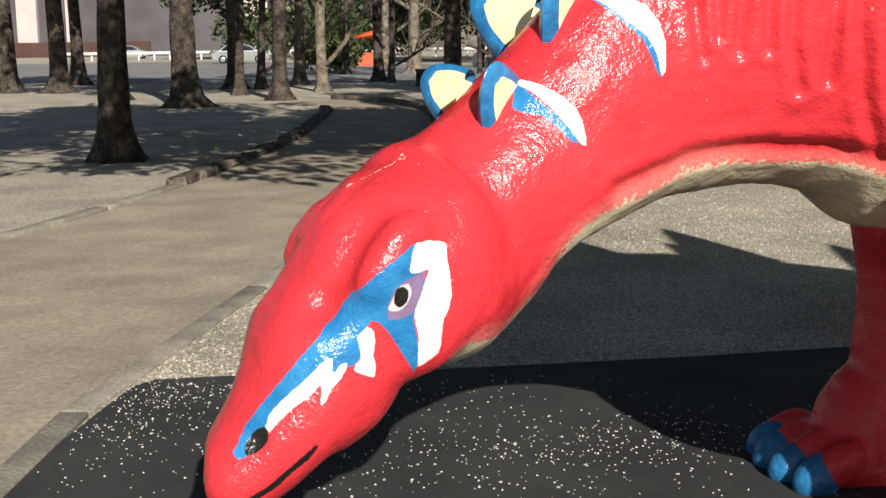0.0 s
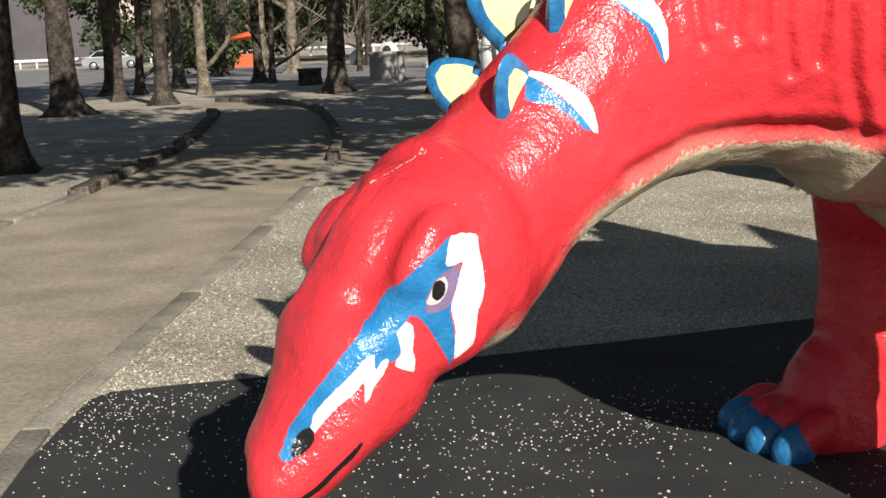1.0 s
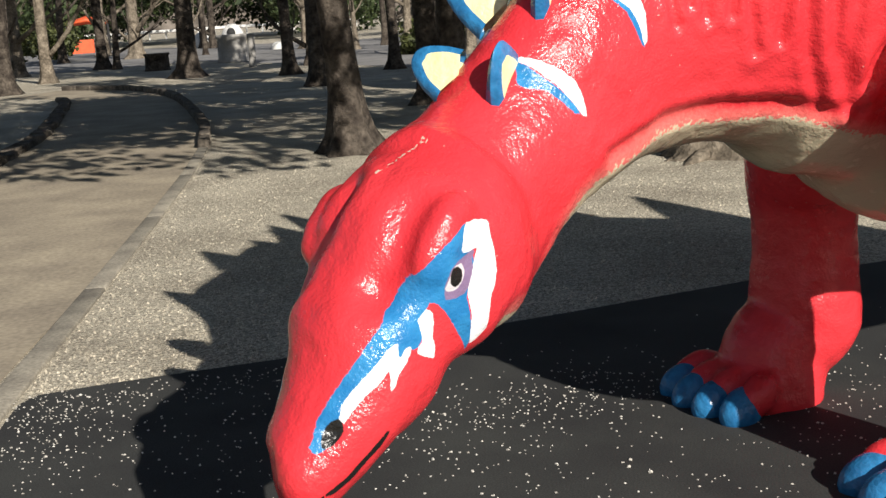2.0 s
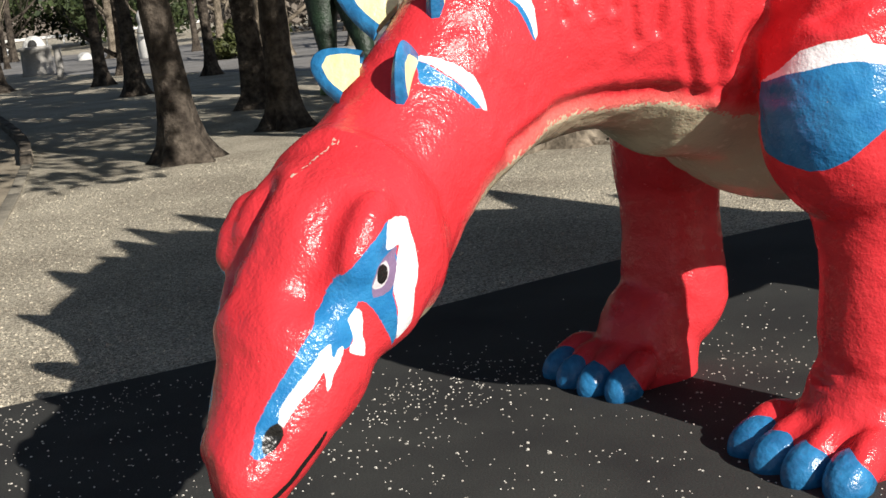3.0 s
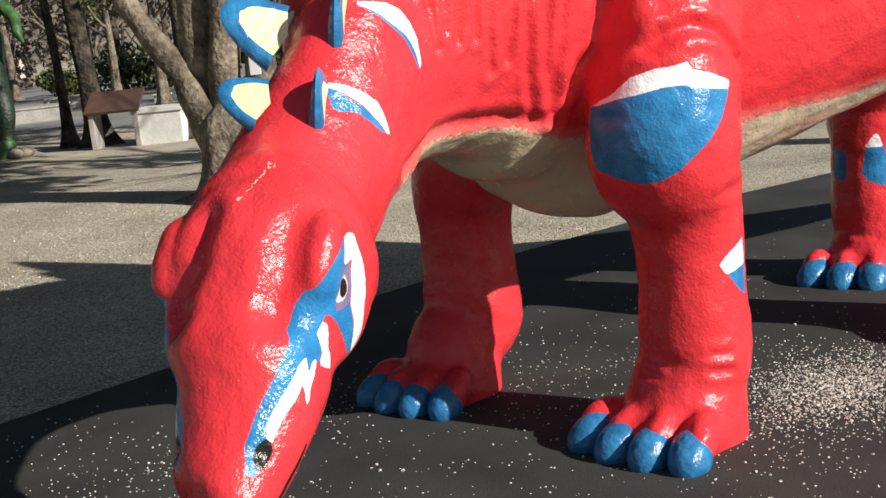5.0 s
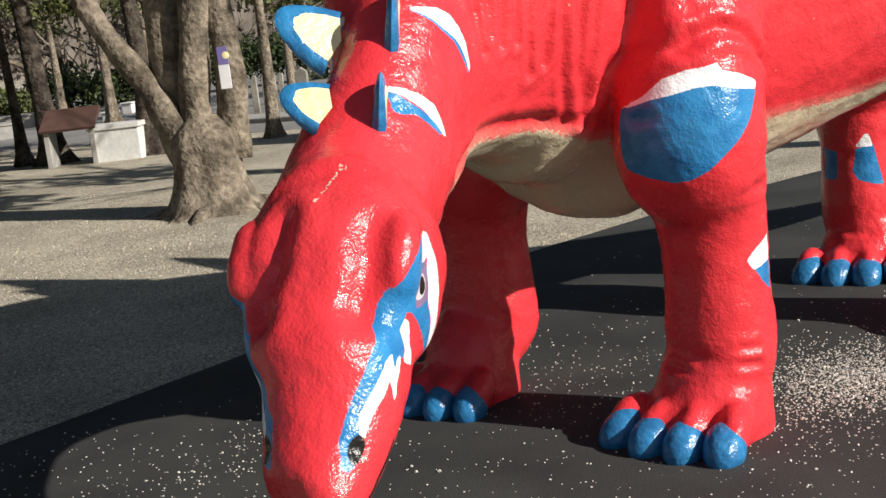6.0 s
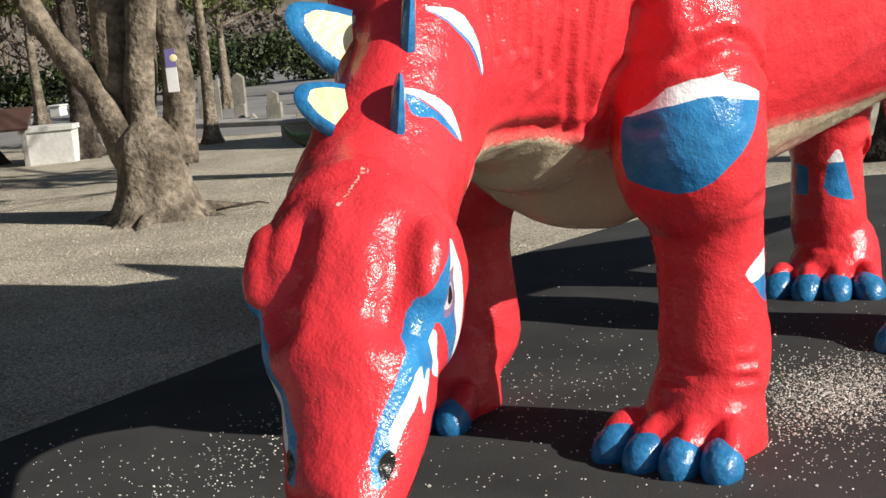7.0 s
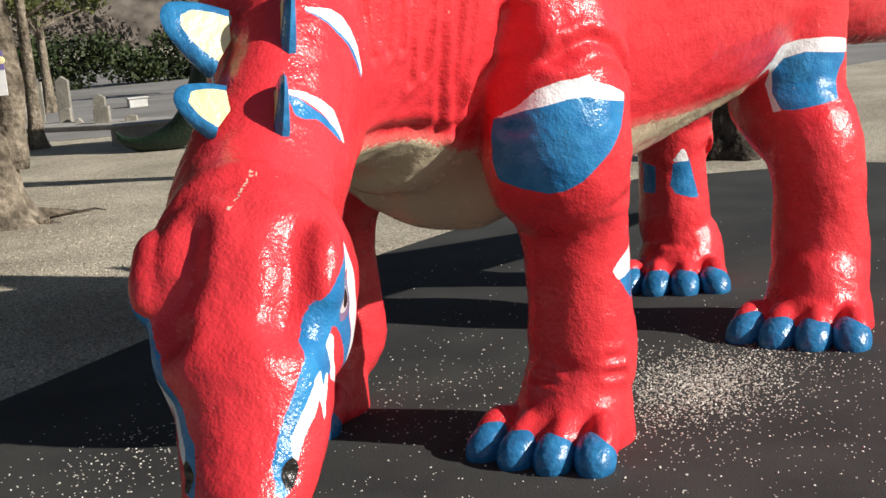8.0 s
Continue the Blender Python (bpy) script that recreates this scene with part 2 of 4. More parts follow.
# round a leg: degrees about its axis, height
KNEE_BLUE = [(156, 1.164), (172, 1.176), (185, 1.197), (197, 1.201), (217, 1.217), (232, 1.216), (254, 1.195), (278, 1.185), (264, 1.105), (249, 1.039), (232, .983),
             (222, .951), (209, .928), (196, .922), (175, .941), (156, .967), (152, 1.018), (152, 1.084), (154, 1.14)]
KNEE_WHITE = [(156, 1.164), (177, 1.202), (192, 1.251), (210, 1.271), (226, 1.274), (238, 1.283), (241, 1.259), (262, 1.236), (281, 1.21), (278, 1.183), (254, 1.195),
              (232, 1.214), (217, 1.214), (197, 1.198), (183, 1.189), (169, 1.172)]
SHIN_WHITE = [(264, .618), (279, .656), (300, .69), (305, .60), (273, .58)]
SHIN_BLUE = [(273, .583), (305, .605), (305, .49), (288, .53)]
THIGH_BLUE = [(187, 1.135), (199, 1.193), (221, 1.214), (253, 1.2), (278, 1.19), (262, 1.1), (247, 1.003), (223, .984), (207, .972), (196, .975), (186, 1.05)]
THIGH_WHITE = [(179, 1.087), (189, 1.172), (197, 1.254), (216, 1.268), (246, 1.268), (280, 1.25), (284, 1.19), (253, 1.2), (221, 1.214), (199, 1.193), (187, 1.135), (186, 1.05), (196, .972), (188, .965)]
HOCK_WHITE = [(198, .661), (215, .724), (222, .721), (230, .657)]
HOCK_BLUE = [(199, .652), (230, .672), (250, .463), (230, .467), (201, .496), (192, .54)]
HOCK_BLUE_B = [(140, .66), (168, .64), (166, .5), (140, .5)]
# folds of the skin: points along each, then width and depth in metres
FOLDS = [
    ([(1.473, .405, 1.75), (1.473, .405, 1.481), (1.493, .433, 1.392), (1.509, .481, 1.299), (1.565, .587, 1.18)], .016, .01),
    ([(1.55, .4, 1.75), (1.561, .41, 1.471), (1.581, .47, 1.321), (1.655, .616, 1.149)], .018, .013),
    ([(1.63, .40, 1.7), (1.621, .417, 1.438), (1.624, .492, 1.284), (1.695, .63, 1.126)], .018, .012),
    ([(.9, .34, 1.1), (.99, .38, 1.135), (1.108, .449, 1.168), (1.298, .518, 1.18), (1.452, .549, 1.172), (1.618, .591, 1.135)], .02, .012),
    ([(1.189, .392, 1.62), (1.189, .392, 1.511), (1.186, .399, 1.414)], .014, .01), ([(1.075, .387, 1.6), (1.085, .387, 1.48), (1.097, .386, 1.403)], .014, .009),
    ([(1.13, .39, 1.62), (1.135, .39, 1.45)], .012, .008), ([(1.25, .4, 1.65), (1.26, .4, 1.42)], .013, .01),
    ([(1.315, .4, 1.62), (1.315, .409, 1.442), (1.347, .458, 1.32)], .014, .011), ([(1.417, .4, 1.65), (1.417, .409, 1.46), (1.417, .453, 1.342)], .014, .012),
    ([(1.789, .29, 1.335), (1.84, .254, 1.37), (1.913, .222, 1.391), (2.01, .197, 1.363), (2.066, .194, 1.313), (2.15, .22, 1.25)], .022, .02),
    ([(1.699, .532, 1.21), (1.712, .465, 1.272), (1.75, .359, 1.343), (1.78, .33, 1.5)], .02, .018),
    ([(1.867, .582, .267), (1.837, .408, .264), (1.91, .319, .276), (2.027, .28, .261)], .014, .009),
    ([(1.846, .408, .34), (1.911, .316, .331), (2.016, .277, .325)], .014, .009),
    ([(1.85, .4, .84), (1.9, .31, .86), (2.0, .25, .87), (2.1, .26, .86)], .02, .008),
    ]

for way_, depth_ in (([(.25, -.096, 1.08), (.235, -.095, 1.056), (.208, -.096, 1.012), (.181, -.093, .956), (.145, -.087, .896)], .015),
                     ([(.24, .125, 1.11), (.219, .12, 1.085), (.172, .125, 1.02), (.172, .15, .937), (.13, .14, .89)], .022)):
    FOLDS.append(([tuple(head_at(*q_)) for q_ in way_], .036, depth_))
SCRATCH = [(0.273, 0.265, 1.151), (0.3, 0.272, 1.165), (0.325, 0.282, 1.18), (0.345, 0.29, 1.19), (0.372, 0.3, 1.203), (0.393, 0.306, 1.214), (0.398, 0.296, 1.206)]
FAR_BLUE = [(135, 1.16), (185, 1.16), (185, 1.03), (160, 1.02), (135, 1.03)]
FAR_WHITE = [(135, 1.03), (160, 1.02), (185, 1.03), (180, .99), (160, .985), (140, 1.0)]


def poly_distance(p, poly):
    """Signed distance of the 2D points p to a polygon, positive inside."""
    q = np.array(poly, float)
    d = np.full(len(p), 9.0)
    inside = np.zeros(len(p), bool)
    for a, b in zip(q, np.roll(q, -1, axis=0)):
        e = b - a
        t = np.clip(((p - a) @ e) / max(e @ e, 1e-12), 0, 1)
        d = np.minimum(d, np.hypot(*(p - a - t[:, None] * e).T))
        cross = ((a[1] > p[:, 1]) != (b[1] > p[:, 1]))
        with np.errstate(divide="ignore", invalid="ignore"):
            xs = a[0] + (p[:, 1] - a[1]) / (b[1] - a[1]) * e[0]
        inside ^= cross & (p[:, 0] < xs)
    return np.where(inside, d, -d)


def line_distance(p, pts):
    q = np.array(pts, float)
    d = np.full(len(p), 9.0)
    for a, b in zip(q, q[1:]):
        e = b - a
        t = np.clip(((p - a) @ e) / max(e @ e, 1e-12), 0, 1)
        d = np.minimum(d, np.linalg.norm(p - a - t[:, None] * e, axis=1))
    return d


def sculpt(me):
    """Presses the folds into the skin and lays out the painted fields as signed distances on the vertices."""
    n = len(me.vertices)
    co, no = np.zeros(n * 3), np.zeros(n * 3)
    me.vertices.foreach_get("co", co)
    me.vertices.foreach_get("normal", no)
    co, no = co.reshape(-1, 3), no.reshape(-1, 3)
    for pts, w, depth in FOLDS:
        lo, hi = np.min(pts, 0) - 0.15, np.max(pts, 0) + 0.15
        flank = pts[0][0] > 0.8 and pts[0][2] > 1.0
        if flank:                       # a fold of the near flank lies wherever the skin is
            lo[1], hi[1] = -1, 0.85
        k = np.where(((co > lo) & (co < hi)).all(1))[0]
        d = line_distance(co[k] * (1, 0, 1), [(x, 0, z) for x, y, z in pts]) if flank else line_distance(co[k], pts)
        amount = -depth * np.exp(-(d / w) ** 2) + 0.5 * depth * np.exp(-((d - 2.1 * w) / (1.1 * w)) ** 2)
        co[k] += no[k] * amount[:, None]
    near = np.where(co[:, 0] < 5.0)[0]
    lump = np.array([noise.noise((x * 7, y * 7, z * 7)) * 0.006 + noise.noise((x * 19, y * 19, z * 19 + 5)) * 0.0028 for x, y, z in co[near].tolist()])
    co[near] += no[near] * lump[:, None]
    rel = co - np.array(HO)
    u, lat = rel @ np.array(HA), rel @ np.array(HR)
    side = no @ np.array(HR)
    mid = np.interp(u, [0, 0.25, 0.5, 0.9], [0, 0.033, 0.08, 0.1])
    reach = np.interp(u, [-0.05, 0, 0.03, 0.064, 0.1, 0.14, 0.18, 0.2, 0.25, 0.3, 0.4, 0.7], [0.073, 0.08, 0.094, 0.114, 0.13, 0.132, 0.14, 0.165, 0.19, 0.19, 0.12, 0.08])
    head = (u < 1.1) & (np.abs(lat - mid) > 0.7 * reach) & (np.abs(side) > 0.08) & (co[:, 2] > 0.4) & (co[:, 0] < 1.35)
    for cu, cz, r, depth in ((0.281, 0.929, 0.03, 0.008), (-0.019, 0.648, 0.018, -0.012)):
        d = np.hypot(u - cu, co[:, 2] - cz)
        co[head] += (no * (depth * np.exp(-(d / r) ** 2))[:, None])[head]
    me.vertices.foreach_set("co", co.ravel())
    fields = {}

    def lay(name, k, p2, polys):
        f = fields.setdefault(name, np.full(n, -0.03))
        for poly in polys:
            f[k] = np.maximum(f[k], np.clip(poly_distance(p2, poly), -0.03, 0.03))

    k = np.where(head)[0]
    p2 = np.stack([u[k], co[k, 2]], 1)
    for name, polys in (("blue", SIDE_BLUE), ("white", SIDE_WHITE), ("lilac", SIDE_LILAC), ("eye", SIDE_EYE), ("black", SIDE_BLACK)):
        lay(name, k, p2, polys)
        fields[name][k] = np.minimum(fields[name][k], np.clip(np.abs(lat - mid) - reach, -0.03, 0.03)[k])

    def leg_field(name, axis, reach, r, polys, flip=False):
        dx, dy = co[:, 0] - axis[0], co[:, 1] - axis[1]
        k = np.where((np.hypot(dx, dy) < reach) & (co[:, 2] < 1.4))[0]
        a = np.degrees(np.arctan2(dy[k], dx[k])) % 360
        if flip:
            a = 360 - a
        p2 = np.stack([np.radians(a) * r, co[k, 2]], 1)
        lay(name, k, p2, [[(radians(q) * r, z) for q, z in poly] for poly in polys])

    leg_field("blue", KNEE, 0.315, 0.275, [KNEE_BLUE])
    leg_field("white", KNEE, 0.315, 0.275, [KNEE_WHITE])
    leg_field("blue", FARKNEE, 0.36, 0.275, [FAR_BLUE], True)
    leg_field("white", FARKNEE, 0.36, 0.275, [FAR_WHITE], True)
    leg_field("white", SHIN, 0.26, 0.185, [SHIN_WHITE])
    leg_field("blue", SHIN, 0.26, 0.185, [SHIN_BLUE])
    leg_field("white", THIGH, 0.42, 0.27, [THIGH_WHITE])
    leg_field("blue", THIGH, 0.42, 0.27, [THIGH_BLUE])
    leg_field("white", HOCK, 0.35, 0.2, [HOCK_WHITE])
    leg_field("blue", HOCK, 0.35, 0.2, [HOCK_BLUE, HOCK_BLUE_B])
    # a scratch on top of the head
    k = np.where((u < 0.6) & (u > 0.1) & (no[:, 2] > 0))[0]
    fields["scratch"] = np.full(n, -0.03)
    fields["scratch"][k] = np.clip(0.003 - line_distance(co[k] * (1, 1, 0), [(x, y, 0) for x, y, z in SCRATCH]), -0.03, 0.03)
    # the pale underside
    limit = np.interp(co[:, 0], [0.5, 0.7, 0.9, 1.3, 1.7, 2.4], [0.68, 0.55, 0.52, 0.55, 0.55, 0.58])
    cream = (-no[:, 2] - limit) * 0.2
    line = np.interp(co[:, 0], [1.0, 1.2, 1.38, 1.52, 1.75, 2.2, 3.0, 3.6], [1.06, 1.085, 1.1, 1.09, 1.02, 1.0, 1.02, 1.1])
    belly = np.minimum(np.maximum(cream, (line - co[:, 2]) * 0.5), line + 0.035 - co[:, 2])
    blend = np.clip((co[:, 0] - 1.0) / 0.35, 0, 1)
    cream = cream * (1 - blend) + belly * blend
    cream[(co[:, 2] < 0.68) | (u < 0.42)] = -0.1
    axis_y = np.interp(co[:, 0], [1.2, 1.86, 2.5, 3.5, 4.2], [0.74, 0.83, 0.75, 0.6, 0.5])
    cream = np.where(co[:, 0] > 1.2, np.minimum(cream, 0.5 - np.abs(co[:, 1] - axis_y)), cream)
    for axis, r in ((KNEE, 0.3), (FARKNEE, 0.3), (THIGH, 0.32), (HOCK, 0.3), (SHIN, 0.25), (FARKNEE, 0.27), ((3.67, 0.21), 0.31), ((4.2, 1.0), 0.42)):
        d = np.hypot(co[:, 0] - axis[0], co[:, 1] - axis[1])
        cream = np.where(co[:, 2] < 1.3, np.minimum(cream, d - r), cream)
    fields["cream"] = np.clip(cream, -0.08, 0.08)
    for name, f in fields.items():
        me.attributes.new("paint_" + name, "FLOAT", "POINT").data.foreach_set("value", f.astype(np.float32))


def statue_paint():
    """Glossy enamel over rough cement: the fields choose the coat, noise gives brush-worn edges."""
    m = bpy.data.materials.new("statue_paint")
    m.use_nodes = True
    n, l = m.node_tree.nodes, m.node_tree.links
    b = n["Principled BSDF"]
    pos = n.new("ShaderNodeNewGeometry").outputs["Position"]

    def grain(scale, detail=4):
        t = n.new("ShaderNodeTexNoise")
        t.inputs["Scale"].default_value, t.inputs["Detail"].default_value = scale, detail
        l.new(pos, t.inputs["Vector"])
        return t.outputs["Fac"]

    def ranged(v, a, b2, c, d):
        t = n.new("ShaderNodeMapRange")
        for key, val in zip(("From Min", "From Max", "To Min", "To Max"), (a, b2, c, d)):
            t.inputs[key].default_value = val
        l.new(v, t.inputs["Value"])
        return t.outputs["Result"]

    def mixed(fac, c1, c2):
        t = n.new("ShaderNodeMix")
        t.data_type = "RGBA"
        l.new(fac, t.inputs[0])
        for sock, c in ((6, c1), (7, c2)):
            if isinstance(c, tuple):
                t.inputs[sock].default_value = (*c, 1)
            else:
                l.new(c, t.inputs[sock])
        return t.outputs[2]

    def field(name, lo, hi, wander=0.004):
        at = n.new("ShaderNodeAttribute")
        at.attribute_name = "paint_" + name
        add = n.new("ShaderNodeMath")
        add.operation = "ADD"
        l.new(at.outputs["Fac"], add.inputs[0])
        l.new(ranged(grain(90), 0.3, 0.7, -wander, wander), add.inputs[1])
        return ranged(add.outputs[0], lo, hi, 0, 1)

    broad, fine, pits = grain(3.0), grain(42.0, 3), grain(130.0, 3)
    c = mixed(ranged(broad, 0.35, 0.65, 0, 1), (0.66, 0.034, 0.044), (0.73, 0.045, 0.056))
    c = mixed(ranged(grain(9.0, 6), 0.62, 0.78, 0, 0.35), c, (0.55, 0.012, 0.018))
    c = mixed(field("cream", -0.045, 0.0, 0.006), c, (0.78, 0.2, 0.17))
    c = mixed(field("cream", -0.004, 0.004, 0.012), c, (0.62, 0.55, 0.38))
    blue = mixed(ranged(grain(14.0), 0.4, 0.65, 0, 1), (0.02, 0.17, 0.4), (0.035, 0.24, 0.5))
    c = mixed(field("blue", -0.0008, 0.0008, 0.0012), c, blue)
    c = mixed(field("white", -0.0008, 0.0008, 0.0012), c, (0.82, 0.83, 0.84))
    c = mixed(field("lilac", -0.001, 0.001, 0.0012), c, (0.22, 0.15, 0.26))
    c = mixed(field("eye", -0.001, 0.001, 0.0008), c, (0.62, 0.58, 0.6))
    c = mixed(field("black", -0.001, 0.001, 0.0006), c, (0.014, 0.013, 0.012))
    c = mixed(field("scratch", -0.0004, 0.001, 0.003), c, (0.66, 0.5, 0.4))
    # specks where the coat has chipped
    c = mixed(ranged(grain(55.0, 2), 0.762, 0.775, 0, 0.6), c, (0.6, 0.42, 0.36))
    l.new(c, b.inputs["Base Color"])
    l.new(ranged(grain(20.0), 0.3, 0.7, 0.14, 0.3), b.inputs["Roughness"])
    b.inputs["Specular IOR Level"].default_value = 0.42
    add = n.new("ShaderNodeMath")
    add.operation = "ADD"
    l.new(fine, add.inputs[0])
    l.new(ranged(pits, 0, 1, 0, 0.55), add.inputs[1])
    bp = n.new("ShaderNodeBump")
    bp.inputs["Strength"].default_value, bp.inputs["Distance"].default_value = 0.4, 0.01
    l.new(add.outputs[0], bp.inputs["Height"])
    l.new(bp.outputs["Normal"], b.inputs["Normal"])
    return m


M_STATUE = statue_paint()
# along the head: u, z, half width, half height, sideways
HEAD = [(-0.085, 0.526, 0.066, 0.041, 0.012), (-0.062, 0.532, 0.116, 0.086, 0.002), (-0.015, 0.56, 0.126, 0.103, -0.009), (0.07, 0.643, 0.148, 0.122, -0.006),
        (0.16, 0.729, 0.17, 0.179, 0.002), (0.25, 0.838, 0.197, 0.166, 0.033), (0.34, 0.938, 0.226, 0.199, 0.036), (0.44, 0.957, 0.24, 0.262, 0.058),
        (0.56, 1.0, 0.208, 0.262, 0.096), (0.7, 1.107, 0.205, 0.225, 0.098)]
BODY = [(0.85, 0.594, 1.273, 0.179, 0.28), (1.05, 0.741, 1.407, 0.258, 0.4), (1.3, 0.836, 1.564, 0.342, 0.648), (1.6, 0.929, 1.659, 0.459, 0.785),
        (1.86, 0.985, 1.708, 0.54, 0.993), (2.2, 0.887, 1.756, 0.61, 0.985), (2.5, 0.82, 1.79, 0.59, 0.98), (2.9, 0.72, 1.9, 0.59, 0.99), (3.5, 0.6, 2.0, 0.55, 0.98),
        (4.2, 0.5, 1.9, 0.4, 0.78), (5.0, 0.4, 1.5, 0.25, 0.35), (6.0, 0.25, 1.3, 0.14, 0.18), (7.0, 0.1, 1.2, 0.03, 0.03)]
SPINE = [(*head_at(u, lat, z), w, h) for u, z, w, h, lat in HEAD] + BODY
# each leg: foot centre x, y, facing degrees, foot radius, column x, y, radius, knee x, y, z, radius, hip x, y, z, radius
LEGS = [(1.955, 0.485, 184, 0.214, 2.07, 0.468, 0.181, 1.97, 0.458, 1.09, 0.25, 2.12, 0.57, 1.75, 0.29),
        (1.835, 1.575, 188, 0.2, 2.042, 1.579, 0.189, 1.985, 1.44, 1.09, 0.225, 2.12, 1.2, 1.75, 0.3),
        (3.61, 0.2, 184, 0.243, 3.77, 0.213, 0.202, 3.88, 0.385, 1.12, 0.262, 3.905, 0.412, 1.7, 0.34),
        (4.3, 1.175, 199, 0.235, 4.363, 1.2, 0.178, 4.4, 1.2, 0.85, 0.21, 3.89, 0.854, 1.7, 0.34)]


def leg(bm, fx, fy, face, fr, x, y, r, kx, ky, kz, kr, hx, hy, hz, hr):
    rows = [(fx + 0.06, fy, -0.03, fr * 0.98, fr * 1.02), (fx + 0.05, fy, 0.05, fr * 1.0, fr * 1.04), (fx + 0.07, fy, 0.12, fr * 0.95, fr),
            (fx + 0.09, fy, 0.2, fr * 0.88, fr * 0.92), (x, y, 0.28, r * 1.04, r * 1.04), (x, y, 0.36, r * 1.06, r * 1.06), (x, y, 0.5, r, r),
            (x, y, 0.66, r, r), (x * 0.8 + kx * 0.2, y * 0.8 + ky * 0.2, 0.82, r * 1.1, r * 1.1), (kx, ky, kz - 0.11, kr * 1.0, kr * 1.0), (kx, ky, kz + 0.05, kr, kr),
            ((kx + hx) / 2, (ky + hy) / 2, (kz + hz) / 2 + 0.02, (kr + hr) / 2 * 0.95, (kr + hr) / 2), (hx, hy, hz, hr, hr * 1.1)]
    tube(bm, spline(rows, 4), 28, up=(1, 0, 0))
    a = radians(face)
    turn = Matrix.Rotation(a, 3, "Z")
    ball(bm, Vector((fx, fy, 0.05)) + turn @ Vector((0.06, 0, 0)), (fr * 0.8, fr * 1.08, 0.12), turn)
    for at, spread in toe_places(fx, fy, face, fr):
        ball(bm, at - turn @ Vector((0.07, 0, -0.035)), (0.11, 0.06, 0.075), turn @ Matrix.Rotation(spread, 3, "Z") @ Matrix.Rotation(radians(25), 3, "Y"))


def toe_places(fx, fy, face, fr):
    """Where the four toes of a foot lie, side by side, and how far each is splayed."""
    turn = Matrix.Rotation(radians(face), 3, "Z")
    for k in (-1.5, -0.5, 0.5, 1.5):
        yield Vector((fx, fy, 0.05)) + turn @ Vector((fr * (1.1 - 0.07 * k * k), k * fr * 0.62, 0)), k * 0.22


def toes(bm, fx, fy, face, fr, mi):
    """Four blunt claws in a row along the front of a foot."""
    for at, spread in toe_places(fx, fy, face, fr):
        turn = Matrix.Rotation(radians(face) + spread, 3, "Z") @ Matrix.Rotation(radians(26), 3, "Y")
        back = Matrix.Rotation(radians(face) + spread, 3, "Z") @ Vector((0.008, 0, 0.004))
        ball(bm, at - back, (0.102 * fr / 0.21, 0.07 * fr / 0.21, 0.076), turn, mi, 22, 16)


def plate(bm, base, along, out, length, height, thick, point=False):
    """A leaf-shaped back plate: rim in material 1, middle in material 2."""
    along, out = along.normalized(), out.normalized()
    nrm = along.cross(out).normalized()
    n = 14
    prof = []
    for i in range(n + 1):
        s = i / n * 2 - 1
        prof.append((s * length / 2 * (1 - 0.1 * s), height * (1 - abs(s) ** (1.3 if point else 2.2)) ** (1.15 if point else 0.8)))
    for side in (1, -1):
        rim = [base + along * a + out * h for a, h in prof]
        mid = [base + along * a * 0.93 + out * h * (0.94 + 0.012 * math.sin(a * 210)) + nrm * side * thick * (0.45 - 0.3 * h / height) for a, h in prof]
        core = [base + along * a * 0.68 + out * h * (0.7 + 0.02 * math.sin(a * 150 + height * 40)) + nrm * side * thick * (0.55 - 0.25 * h / height) for a, h in prof]
        vr, vm, vc = ([bm.verts.new(p) for p in q] for q in (rim, mid, core))
        vb = bm.verts.new(base + nrm * side * thick * 0.5 - out * 0.02)
        for i in range(n):
            for q1, q2, mi in ((vr, vm, 1), (vm, vc, 1)):
                f = bm.faces.new((q1[i], q1[i + 1], q2[i + 1], q2[i]) if side < 0 else (q1[i + 1], q1[i], q2[i], q2[i + 1]))
                f.material_index = mi
            f = bm.faces.new((vc[i], vc[i + 1], vb) if side < 0 else (vc[i + 1], vc[i], vb))
            f.material_index = 2
    return


